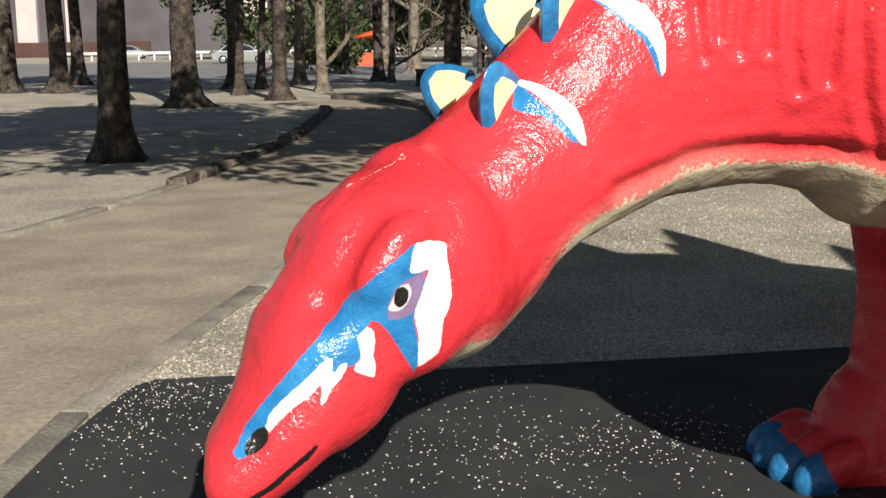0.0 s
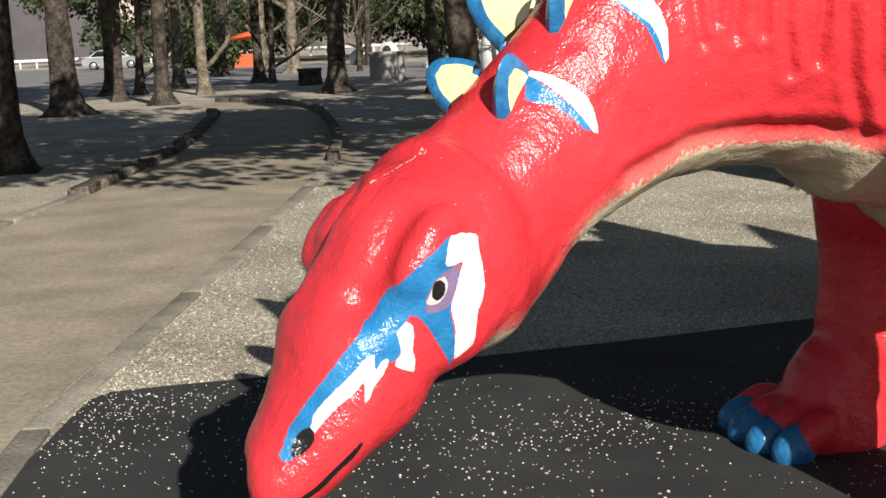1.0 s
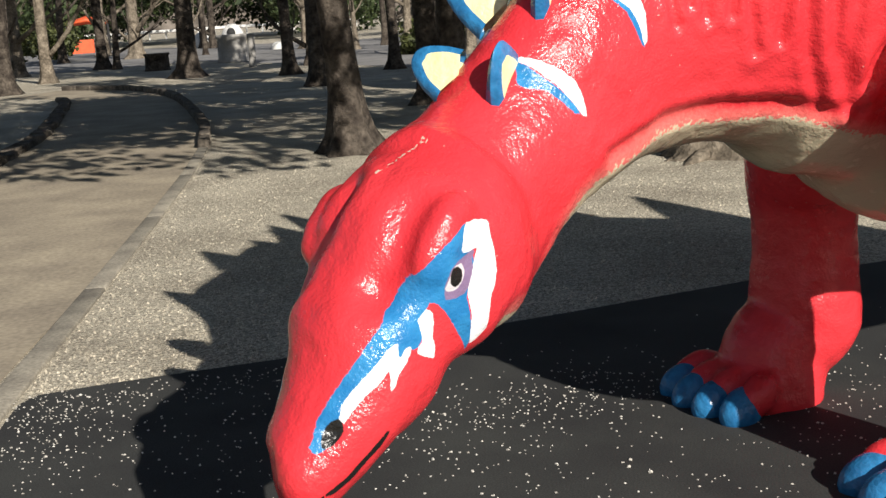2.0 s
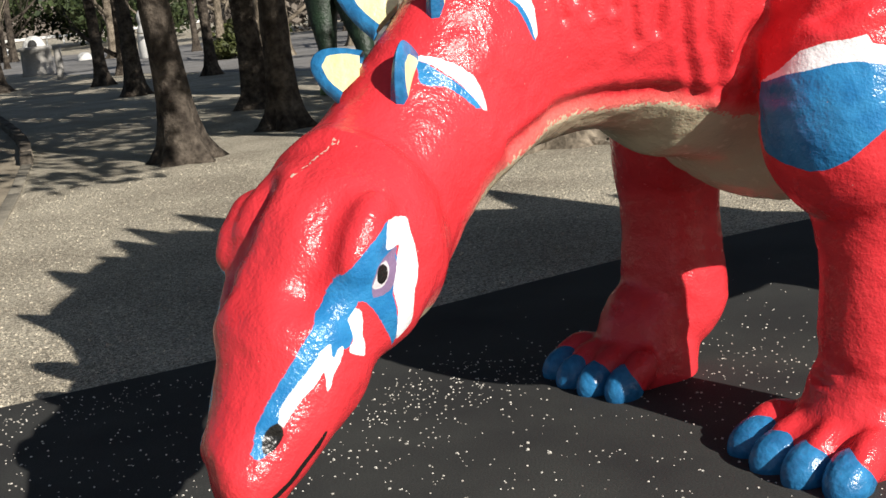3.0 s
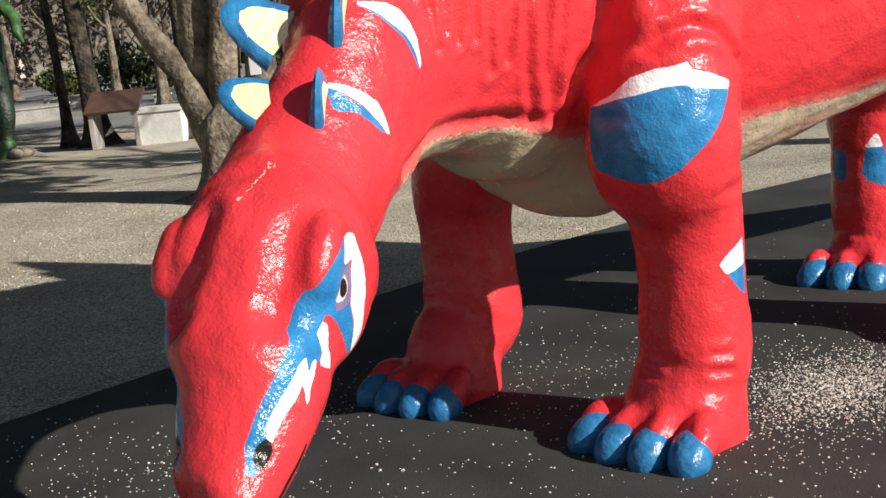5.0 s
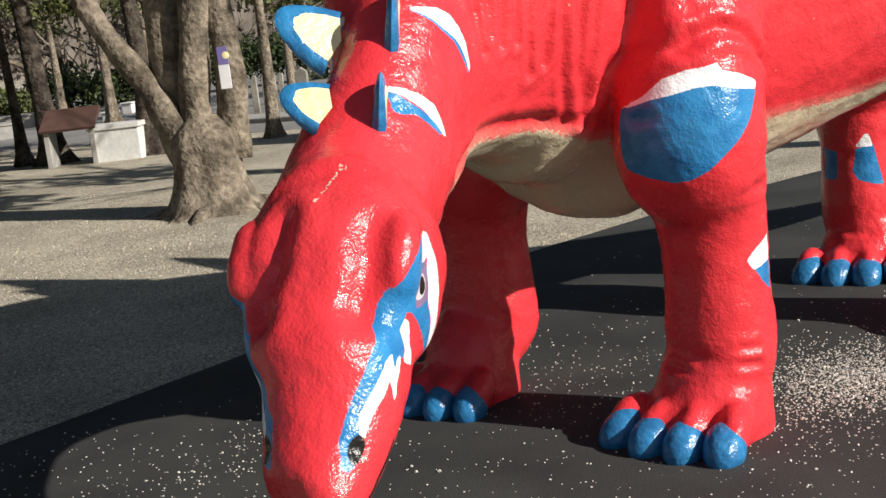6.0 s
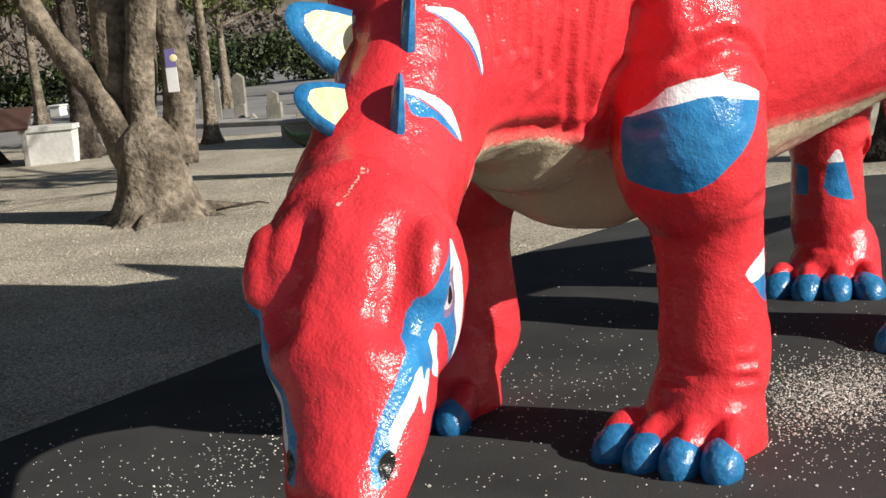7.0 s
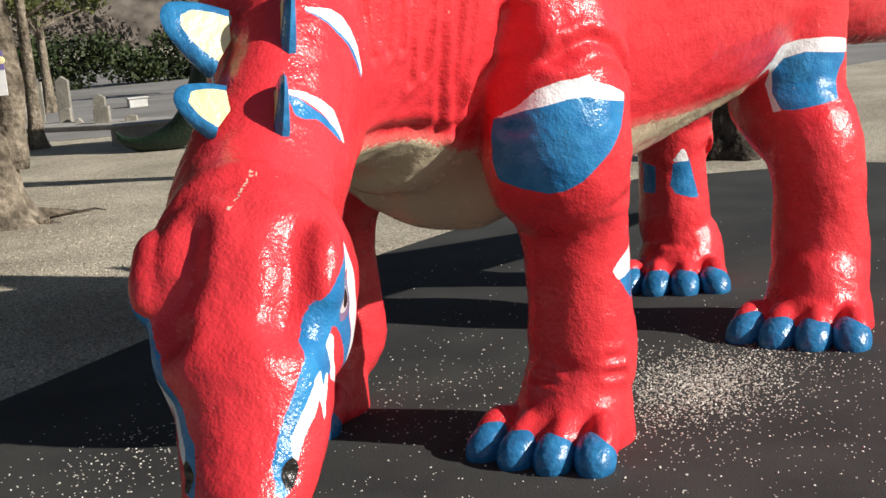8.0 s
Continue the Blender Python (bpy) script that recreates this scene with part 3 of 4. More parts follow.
def statue():
    bm = bmesh.new()
    tube(bm, spline(SPINE, 6), 36)
    tilt = Matrix.Rotation(math.atan2(HA.y, HA.x), 3, "Z") @ Matrix.Rotation(radians(-48), 3, "Y")
    for q in (1, -1):
        ball(bm, head_at(0.285, 0.033 + (0.205 if q > 0 else 0.178) * q, 1.0), (0.115, 0.052, 0.07 if q > 0 else 0.062), tilt)     # brow
        ball(bm, head_at(0.359, 0.033 + 0.128 * q, 0.908), (0.2, 0.098, 0.175), tilt)      # cheek
        ball(bm, head_at(0.131, 0.09 * q - 0.005, 0.783), (0.11, 0.062, 0.06), tilt)       # muzzle ridge
        ball(bm, head_at(-0.005, 0.068 * q - 0.009, 0.625), (0.05, 0.04, 0.045), tilt)     # nostril swelling
    for row in LEGS:
        leg(bm, *row)
    me = bpy.data.meshes.new("rough")
    bm.to_mesh(me)
    bm.free()
    ob = new("rough", me)
    rm = ob.modifiers.new("join", "REMESH")
    rm.mode, rm.voxel_size, rm.use_smooth_shade = "VOXEL", 0.0105, True
    sm = ob.modifiers.new("soften", "SMOOTH")
    sm.iterations, sm.factor = 26, 0.5
    dg = bpy.context.evaluated_depsgraph_get()
    dg.update()
    me2 = bpy.data.meshes.new_from_object(ob.evaluated_get(dg))
    bpy.data.objects.remove(ob)
    sculpt(me2)
    me2.polygons.foreach_set("material_index", [0] * len(me2.polygons))
    bm = bmesh.new()
    # plates in pairs along the neck and back
    for base, along, out, length, height, thick in (
            ((0.632, 0.425, 1.29), (0.6, 0.52, 0.6), (-0.3, -0.5, 0.8), 0.165, 0.13, 0.042),
            ((0.523, 0.515, 1.325), (0.58, 0.2, 0.79), (-0.7, 0.54, 0.45), 0.15, 0.115, 0.045),
            ((0.8, 0.54, 1.455), (0.6, 0.52, 0.6), (-0.28, -0.48, 0.83), 0.22, 0.2, 0.05),
            ((0.69, 0.66, 1.487), (0.58, 0.2, 0.79), (-0.7, 0.4, 0.5), 0.2, 0.165, 0.05)):
        plate(bm, Vector(base), Vector(along), Vector(out), length, height, thick)
    top = spline(SPINE[9:], 24)
    tan = np.gradient(top[:, :3], axis=0)
    for s, size, height in ((60, 0.26, 0.26), (97, 0.34, 0.32), (139, 0.42, 0.42), (168, 0.5, 0.68), (200, 0.56, 0.75), (228, 0.56, 0.75), (246, 0.5, 0.78), (257, 0.42, 0.6)):
        x, y, z, w, h = top[s]
        t = Vector(tan[s]).normalized()
        side = Vector((0, 0, 1)).cross(t).normalized()
        up = (t.cross(side) + Vector((0, 0, 0.6))).normalized()
        for q in (1, -1):
            plate(bm, Vector((x, y, z)) + up * h * 0.93 + side * q * w * 0.28, t, up + side * q * 0.3, size, height, 0.07, True)
    for fx, fy, face, fr, *_ in LEGS:
        toes(bm, fx, fy, face, fr, 1)
    extra = bpy.data.meshes.new("extra")
    for f in bm.faces:
        f.smooth = True
    bm.to_mesh(extra)
    bm.free()
    bm = bmesh.new()
    bm.from_mesh(me2)
    bm.from_mesh(extra)
    me = bpy.data.meshes.new("dinosaur_statue")
    bm.to_mesh(me)
    bm.free()
    for mm in (M_STATUE, M_BLUE, M_YELLOW, M_WHITE, M_BLACK):
        me.materials.append(mm)
    return tagged(new("dinosaur_statue", me), "red painted concrete dinosaur statue with blue and white markings, head lowered", "statue")


statue()


# ---- ground, paving ----
def sheet(name, outline, z, material, label, category, kind="structure", thick=0.05):
    bm = bmesh.new()
    lo = [bm.verts.new((x, y, z - thick)) for x, y in outline]
    hi = [bm.verts.new((x, y, z)) for x, y in outline]
    bm.faces.new(hi)
    for i in range(len(hi)):
        j = (i + 1) % len(hi)
        bm.faces.new((lo[i], lo[j], hi[j], hi[i]))
    bmesh.ops.recalc_face_normals(bm, faces=bm.faces)
    return tagged(part(name, bm, material, smooth=False), label, category, kind=kind)


bm = bmesh.new()
bmesh.ops.create_grid(bm, x_segments=2, y_segments=2, size=900)
tagged(part("ground", bm, M_GRAVEL), "pale gravel and sand ground of a park", "ground", kind="structure")
EDGE_R = spline([(-1.3, -8), (-1.15, -2), (-1.06, 2.05), (-1.0, 2.9), (-.82, 4.07), (-.52, 6.03), (-.14, 9.07), (.13, 11.14), (.37, 14.2), (.38, 18.0), (.18, 22.9), (-.32, 26.1), (-1.03, 28.1), (-2.4, 30)], 4)
EDGE_L = spline([(-4.2, -8), (-3.6, -2), (-3.15, 3.5), (-2.85, 6.8), (-2.55, 8.2), (-2.17, 10.4), (-1.95, 12.6), (-1.7, 16), (-1.72, 20), (-1.87, 24.6), (-2.5, 26.5), (-3.6, 28.4)], 4)
sheet("path", [tuple(p) for p in EDGE_R] + [tuple(p) for p in EDGE_L[::-1]], 0.006, M_PATH, "worn tan concrete footpath between gravel beds", "path")
MAT_EDGE = [(-.98, 1.69), (-.93, 2.02), (-.88, 2.49), (-.85, 2.7), (-.78, 2.8), (-.5, 2.84), (.38, 2.9), (.94, 2.97), (1.62, 3.07), (2.71, 3.27), (3.88, 3.35), (5.6, 3.35), (7.6, 3.1),
            (8.6, 1.6), (8.4, -1.2), (7.0, -2.2), (3.0, -2.6), (.5, -2.6), (-1.0, -2.4), (-1.05, 0)]
sheet("rubber_mat", MAT_EDGE, 0.012, M_RUBBER, "black rubber safety mat scattered with pale grit", "mat")
sheet("road", [(-90, 47), (-8, 46), (-2, 43), (1.5, 46), (5, 33), (7.5, 24), (9.6, 18.2), (10.7, 15.2), (13, 11.5), (18, 6), (60, -8), (120, 60), (40, 62), (10, 62), (-20, 105), (-90, 105)],
      0.008, M_ASPHALT, "grey asphalt park road", "road")


def run_of_blocks(name, line, length, width, height, material, label, wobble=0.0, seed=1):
    """A kerb of separate blocks along a line."""
    rng = random.Random(seed)
    e = new(name)
    line = np.array(line, float)
    seg = np.hypot(*np.diff(line, axis=0).T)
    s = np.concatenate([[0], np.cumsum(seg)])
    n = max(1, int(s[-1] / length))
    for i in range(n):
        a, b = s[-1] * i / n, s[-1] * (i + 1) / n - 0.012
        p, q = (Vector((np.interp(t, s, line[:, 0]), np.interp(t, s, line[:, 1]), 0)) for t in (a, b))
        d = q - p
        bm = bmesh.new()
        h = height * (1 + wobble * rng.uniform(-0.5, 0.5))
        m = Matrix.Translation((p + q) / 2 + Vector((0, 0, 0))) @ Matrix.Rotation(math.atan2(d.y, d.x) + wobble * rng.uniform(-0.15, 0.15), 4, "Z")
        box(bm, -d.length / 2, -width / 2, -0.05, d.length / 2, width / 2, h, min(0.012 + wobble * 0.06, height * 0.4), m)
        if wobble:
            for v in bm.verts:
                v.co += Vector((rng.uniform(-1, 1), rng.uniform(-1, 1), rng.uniform(-1, 1))) * wobble * 0.05
        part("kerb_block", bm, material, e)
    return tagged(e, label, "kerb", kind="structure")


run_of_blocks("kerb_right", [(x + 0.06, y) for x, y in EDGE_R if y < 13], 2.4, 0.12, 0.02, M_KERB, "flat concrete kerb along the footpath")
run_of_blocks("kerb_bend", [(x + 0.06, y) for x, y in EDGE_R if y > 12.5], 0.6, 0.14, 0.12, M_EDGE, "dark raised kerb round the bend of the footpath", 0.15)
run_of_blocks("kerb_left", [(x - 0.08, y) for x, y in EDGE_L if y < 10.5], 1.8, 0.14, 0.035, M_KERB, "low concrete edging beside the gravel")
run_of_blocks("stone_edging", [(x - 0.12, y) for x, y in EDGE_L if 10 < y < 25.5], 0.55, 0.22, 0.085, M_EDGE, "rough stone edging blocks beside the footpath, tree shade put into their colour", 0.4, 5)


# ---- grit on the mat ----
def grit():
    rng = np.random.default_rng(4)
    spots = [((2.72, 0.33), (0.27, 0.17), 4200), ((2.6, 0.2), (0.6, 0.4), 900), ((1.2, 1.85), (0.5, 0.16), 420), ((0.8, 1.3), (0.7, 0.5), 220), ((-0.7, 2.35), (0.2, 0.4), 460), ((2.4, 1.2), (0.4, 0.35), 300),
             ((1.2, 0.9), (0.8, 0.6), 150), ((3.0, 0.3), (1.5, 0.9), 650), ((0.3, 1.8), (0.5, 0.4), 300), ((3.2, 2.2), (1.6, 0.7), 260), ((-0.3, 2.65), (0.5, 0.12), 260), ((2.2, -0.9), (0.9, 0.6), 700)]
    shape = [(1, 0, 0), (-.5, .87, 0), (-.5, -.87, 0), (.1, .1, 1), (.7, .7, .55), (-.8, .1, .6), (.2, -.8, .6)]
    faces = [(0, 4, 6), (0, 1, 4), (1, 5, 4), (1, 2, 5), (2, 6, 5), (2, 0, 6), (4, 5, 3), (5, 6, 3), (6, 4, 3)]
    vs, fs = [], []
    base = np.array(shape, float)
    for (cx, cy), (sx, sy), n in spots:
        for _ in range(n):
            x, y = cx + rng.normal() * sx, cy + rng.normal() * sy
            if y > 2.8 or x < -0.92:
                continue
            r = rng.uniform(0.002, 0.0052) * (1.5 if rng.random() < 0.06 else 1)
            a = rng.uniform(0, 6.28)
            c, s = math.cos(a), math.sin(a)
            p = base * r * rng.uniform(0.7, 1.3, 3)
            k = len(vs)
            vs.extend([(x + q[0] * c - q[1] * s, y + q[0] * s + q[1] * c, 0.0115 + q[2]) for q in p])
            fs.extend([(f[0] + k, f[1] + k, f[2] + k) for f in faces])
    me = bpy.data.meshes.new("grit")
    me.from_pydata(vs, [], fs)
    me.materials.append(M_PEB)
    return tagged(new("grit", me), "white stone grit scattered over the black mat", "grit", kind="stuff")


def gravel():
    """Loose stones on the gravel bed beside the mat."""
    rng = np.random.default_rng(9)
    vs, fs = [], []
    base = np.array([(1, 0, 0), (-.5, .87, 0), (-.5, -.87, 0), (.1, .1, .9)], float)
    for _ in range(26000):
        y = 2.8 + rng.random() ** 1.8 * 7.5
        lo = np.interp(y, [2.8, 4, 6, 9, 11], [-0.85, -0.72, -0.4, 0.0, 0.25])
        x = lo + rng.random() * (5.5 + (y - 2.8) * 0.3)
        if y < np.interp(x, [-0.8, 0.4, 1.6, 2.7, 5.6], [2.86, 2.96, 3.12, 3.33, 3.42]):
            continue
        r = rng.uniform(0.004, 0.011)
        a = rng.uniform(0, 6.28)
        c, s = math.cos(a), math.sin(a)
        p = base * r * rng.uniform(0.6, 1.3, 3)
        k = len(vs)
        vs.extend([(x + q[0] * c - q[1] * s, y + q[0] * s + q[1] * c, q[2]) for q in p])
        fs.extend([(k, k + 1, k + 3), (k + 1, k + 2, k + 3), (k + 2, k, k + 3)])
    me = bpy.data.meshes.new("gravel")
    me.from_pydata(vs, [], fs)
    me.materials.append(M_GRAVEL)
    return tagged(new("gravel", me), "loose pale gravel stones around the mat", "gravel", kind="stuff")


grit()
gravel()


# ---- trees ----
def leaves(name, blobs, count, size, material, parent, seed, label="", flat=0.7):
    """A crown of many small leaf clumps round blobs (x, y, z, radius)."""
    rng = np.random.default_rng(seed)
    blobs = np.array(blobs, float)
    w = blobs[:, 3] ** 2
    pick = rng.choice(len(blobs), count, p=w / w.sum())
    d = rng.normal(size=(count, 3))
    d /= np.linalg.norm(d, axis=1)[:, None]
    c = blobs[pick, :3] + d * (blobs[pick, 3] * rng.random(count) ** 0.45)[:, None] * (1, 1, flat)
    e1 = rng.normal(size=(count, 3))
    e1 /= np.linalg.norm(e1, axis=1)[:, None]
    e2 = np.cross(e1, rng.normal(size=(count, 3)))
    e2 /= np.linalg.norm(e2, axis=1)[:, None]
    s = size * rng.uniform(0.5, 1.3, (count, 1))
    v = np.stack([c - e1 * s, c + e2 * s * 0.55, c + e1 * s, c - e2 * s * 0.55], 1).reshape(-1, 3)
    me = bpy.data.meshes.new(name)
    me.from_pydata(v.tolist(), [], np.arange(count * 4).reshape(-1, 4).tolist())
    me.materials.append(material)
    ob = new(name, me)
    ob.parent = parent
    if label:
        ob["label"] = label
    return ob


def bough(bm, rng, start, way, length, r, depth, tips):
    """A limb that bends, tapers and forks."""
    p, d = Vector(start), Vector(way).normalized()
    rows = []
    n = 5
    for i in range(n + 1):
        rows.append((*p, r * (1 - 0.55 * i / n), r * (1 - 0.55 * i / n)))
        d = (d + Vector((rng.uniform(-1, 1), rng.uniform(-1, 1), rng.uniform(-0.5, 0.9))) * 0.17).normalized()
        p = p + d * length / n
    tube(bm, rows, 8 if r > 0.04 else 5, up=(0.3, 0.2, 1) if abs(d.z) < 0.9 else (1, 0, 0))
    tips.append(tuple(p))
    if depth > 0:
        for _ in range(rng.choice((2, 3))):
            k = rng.randint(2, n)
            w = (d + Vector((rng.uniform(-1, 1), rng.uniform(-1, 1), rng.uniform(-0.3, 0.8))) * 0.9).normalized()
            bough(bm, rng, rows[k][:3], w, length * rng.uniform(0.5, 0.75), rows[k][3] * 0.62, depth - 1, tips)


def tree(x, y, r, h, crown=None, leaf=None, lean=(0.0, 0.0), bark=None, seed=0, flare=0.6, limbs=4, first=0.55, n_leaf=1700, leaf_size=0.13,
         label="park tree with a tall dark rough-barked trunk", depth=1):
    rng = random.Random(seed * 7 + 3)
    e = new("tree")
    e.location = (x, y, 0)
    e.rotation_euler = (0, 0, rng.uniform(0, 6.28))
    back = Matrix.Rotation(-e.rotation_euler.z, 3, "Z")
    lv = back @ Vector((lean[0], lean[1], 0))
    bm = bmesh.new()
    rows = []
    ph = [rng.uniform(0, 6.28) for _ in range(4)]
    for t in np.linspace(0, 1, 22) ** 1.6:
        z = t * h
        rr = r * (1.0 - 0.62 * t) * (1 + flare * math.exp(-z * 3.2) + 0.7 * flare * math.exp(-z * 11)) * rng.uniform(0.96, 1.04)
        rows.append((lv.x * z + 0.05 * math.sin(z * 0.9 + ph[0]) * z / 3, lv.y * z + 0.05 * math.sin(z * 0.8 + ph[1]) * z / 3, z - (0.06 if t == 0 else 0), rr, rr))

    def wob(i, a):
        f = math.exp(-rows[i][2] * 3.0)
        return 1 + 0.05 * math.sin(3 * a + ph[2] + i * 0.2) + 0.03 * math.sin(7 * a + i * 0.5) + f * 0.26 * (math.sin(5 * a + ph[3]) + 0.3)

    tube(bm, rows, 20, up=(1, 0, 0), wobble=wob)
    part("trunk", bm, bark or M_BARK, e)
    tips = []
    for k in range(limbs):
        i = min(len(rows) - 2, int(len(rows) * (first + (0.95 - first) * k / max(1, limbs))))
        a = k * 2.4 + ph[0]
        bm = bmesh.new()
        bough(bm, rng, rows[i][:3], (math.cos(a), math.sin(a), 0.55), h * 0.3, rows[i][3] * 0.5, depth, tips)
        part("limb", bm, bark or M_BARK, e)
    if crown:
        blobs = [tuple(back @ Vector(q[:3])) + (q[3],) for q in crown]
        leaves("crown", blobs, n_leaf, leaf_size, leaf, e, seed)
    elif leaf:
        blobs = [(*t, rng.uniform(0.6, 1.0) * h * 0.13) for t in tips]
        blobs += [(rows[-1][0], rows[-1][1], h * 0.95, h * 0.15)]
        leaves("crown", blobs, n_leaf, leaf_size, leaf, e, seed)
    return tagged(e, label, "tree", "park trees")


EVERGREEN = "evergreen park tree with a dark rough-barked trunk"
PALE = "bare park tree with a pale grey trunk"
for i, (x, y, r, h, lean) in enumerate([
        (-3.64, 13.36, .19, 9.5, (0, 0)), (-5.5, 26.9, .3, 11, (-.02, 0)), (-11.5, 37, .28, 12, (0, 0)), (-13.3, 37.6, .25, 12, (0, 0)), (-6.2, 38.3, .24, 12, (0, 0)), (-3.65, 29.8, .19, 11, (0, 0)),
        (-1.8, 43.8, .18, 12, (0, 0)), (-13.2, 45, .25, 12, (-.02, 0)), (.79, 32, .25, 11, (.03, 0)), (1.84, 10.75, .18, 9, (-.05, .03)), (3.24, 29.3, .15, 10, (-.04, 0)), (3.2, 23.5, .16, 10, (-.03, 0)),
        (5.73, 28.1, .13, 10, (-.02, 0)), (4.06, 16.5, .2, 10, (-.04, .02)), (3.5, 12.75, .18, 9.5, (-.02, 0)), (7.25, 16.4, .16, 9, (-.05, 0)), (7.0, 17, .08, 8, (-.03, 0)), (8.2, 15.1, .15, 9, (0, 0)),
        (9.1, 2.85, .2, 9, (.02, 0)), (-8.2, 31, .22, 11, (0, 0)), (-5.3, 33.5, .13, 10, (.02, 0))]):
    k = random.Random(i)
    low = 3.8 if y < 20 else 5.4
    wide = [(k.uniform(-2.6, 2.6), k.uniform(-2.6, 2.6), k.uniform(low, low + 3.2), k.uniform(0.7, 1.25)) for _ in range(13)]
    # below y 5, an unseen sideways crown is added to shade the ground beyond
    tree(x, y, r, h, crown=wide if r > 0.1 and y > 5 else [(k.uniform(-5.8, 0.5), k.uniform(-0.5, 5), k.uniform(5, 6.8), k.uniform(0.6, 1.1)) for _ in range(20)] if y < 5 else None, leaf=M_LEAF, lean=lean, seed=i, first=0.5, label=EVERGREEN, n_leaf=3000, leaf_size=0.16)
# unseen evergreens added beside the path; their offset crowns cast the bank's shade
k = random.Random(5)
tree(-4.6, 3.0, .24, 9, crown=[(k.uniform(1.2, 8.8), k.uniform(-1.2, 9.5), k.uniform(5.0, 7.0), k.uniform(0.6, 1.2)) for _ in range(76)], leaf=M_LEAF, seed=31, label=EVERGREEN, n_leaf=10500, leaf_size=0.15)
tree(-7.5, 7.5, .24, 9, crown=[(k.uniform(0.5, 8.0), k.uniform(0.5, 8.5), k.uniform(5.4, 7.2), k.uniform(0.6, 1.2)) for _ in range(56)], leaf=M_LEAF, seed=32, label=EVERGREEN, n_leaf=8500, leaf_size=0.15)
for i, (x, y, r, h) in enumerate([(-.7, 55.5, .3, 8), (-4.5, 42, .2, 8), (6.5, 52, .2, 8), (10, 40, .18, 7), (9.2, 34, .15, 7), (12, 36, .18, 7), (-2.4, 64, .25, 8), (15, 45, .2, 8), (17, 38, .2, 7), (7.9, 37, .14, 7)]):
    tree(x, y, r, h, bark=M_BARK2, seed=40 + i, limbs=6, first=0.28, depth=2, label=PALE, flare=0.5)
# slender bare trunks deep in the park
k = random.Random(21)
for i in range(34):
    y = k.uniform(34, 74)
    x = k.uniform(-0.16, 0.62) * y + (3 if y > 50 else 0)
    tree(x, y, k.uniform(.09, .2), k.uniform(6.5, 9.5), lean=(k.uniform(-.05, .05), 0), bark=M_BARK if i % 3 else M_BARK2, seed=100 + i, limbs=5, first=0.22, depth=2,
         label="slender leafless tree deep in the park", flare=0.35)
# small evergreens with low crowns
for i, (x, y, r, h) in enumerate([(9.9, 14.2, .1, 4.7), (12.9, 25, .13, 4.4), (16, 22, .11, 4.0), (18.5, 31, .14, 4.6), (15.5, 33, .14, 4.4), (19, 26, .12, 4.2), (21, 21, .12, 4.2)]):
    tree(x, y, r, h, leaf=M_LEAF2, bark=M_BARK2, seed=60 + i, limbs=5, first=0.55, n_leaf=2600, leaf_size=0.085, flare=0.4, label="small olive-leaved tree with a knobbly trunk", depth=2)


def many_stemmed(x, y):
    """The old tree whose trunk parts into four stems near the ground."""
    e = new("tree")
    e.location = (x, y, 0)
    rt = Vector((0.70, -0.714, 0))
    fw = Vector((0.714, 0.70, 0))
    rng = random.Random(77)

    def row(a, z, r, dep=0.0):
        p = rt * a + fw * dep
        return (p.x, p.y, z, r, r)

    bm = bmesh.new()
    base = [row(0, -0.06, .6), row(0, .06, .46), row(0, .2, .38), row(0, .38, .335), row(0, .58, .32), row(0, .76, .28), row(0, .9, .14)]
    tube(bm, spline(base, 4), 28, up=(1, 0, 0), wobble=lambda i, a: 1 + 0.07 * math.sin(4 * a + 1) + 0.05 * math.sin(9 * a) + 0.2 * math.exp(-i * 0.3) * math.sin(6 * a + 2))
    part("trunk", bm, M_BARK2, e)
    tips = []
    for rows in ([row(-.12, .5, .2), row(-.3, .9, .16), row(-.46, 1.2, .13, .1), row(-.74, 1.63, .11, .1), row(-.98, 2.1, .1, .1), row(-1.3, 3.2, .07, 0)],
                 [row(-.15, .6, .22, .15), row(-.26, 1.1, .19, .2), row(-.27, 2.1, .17, .2), row(-.3, 3.6, .12, .2)],
                 [row(-.02, .6, .2), row(-.04, 1.0, .15), row(.04, 1.6, .14), row(.14, 2.2, .13), row(.4, 3.6, .09)],
                 [row(.2, .5, .2, .1), row(.29, .95, .15, .1), row(.3, 1.5, .135, .1), row(.28, 2.2, .125, .1), row(.5, 3.6, .08, .1)]):
        bm = bmesh.new()
        tube(bm, spline(rows, 5), 14, up=(1, 0, 0), wobble=lambda i, a: 1 + 0.05 * math.sin(3 * a + i * 0.6) + 0.06 * math.sin(i * 1.1))
        for k in range(2):
            bough(bm, rng, rows[-1][:3], (rng.uniform(-1, 1), rng.uniform(-1, 1), 0.8), 1.6, rows[-1][3] * 0.8, 2, tips)
        part("stem", bm, M_BARK2, e)
    for a, ln in ((-2.4, .9), (-1.2, .8), (-.5, 1.0), (.5, .7), (2.2, .8), (3.4, .7)):
        bm = bmesh.new()
        d = Vector((math.cos(a), math.sin(a), 0))
        tube(bm, [(*(d * t * ln + Vector((0, 0, 0.09 - 0.12 * t))), .13 * (1.1 - t), .1 * (1.1 - t)) for t in np.linspace(0.3, 1, 6)], 8)
        part("root", bm, M_BARK2, e)
    leaves("crown", [(*t, 0.55) for t in tips], 1500, 0.08, M_LEAF2, e, 5)
    return tagged(e, "old tree whose pale trunk parts into four stems", "tree", "park trees")


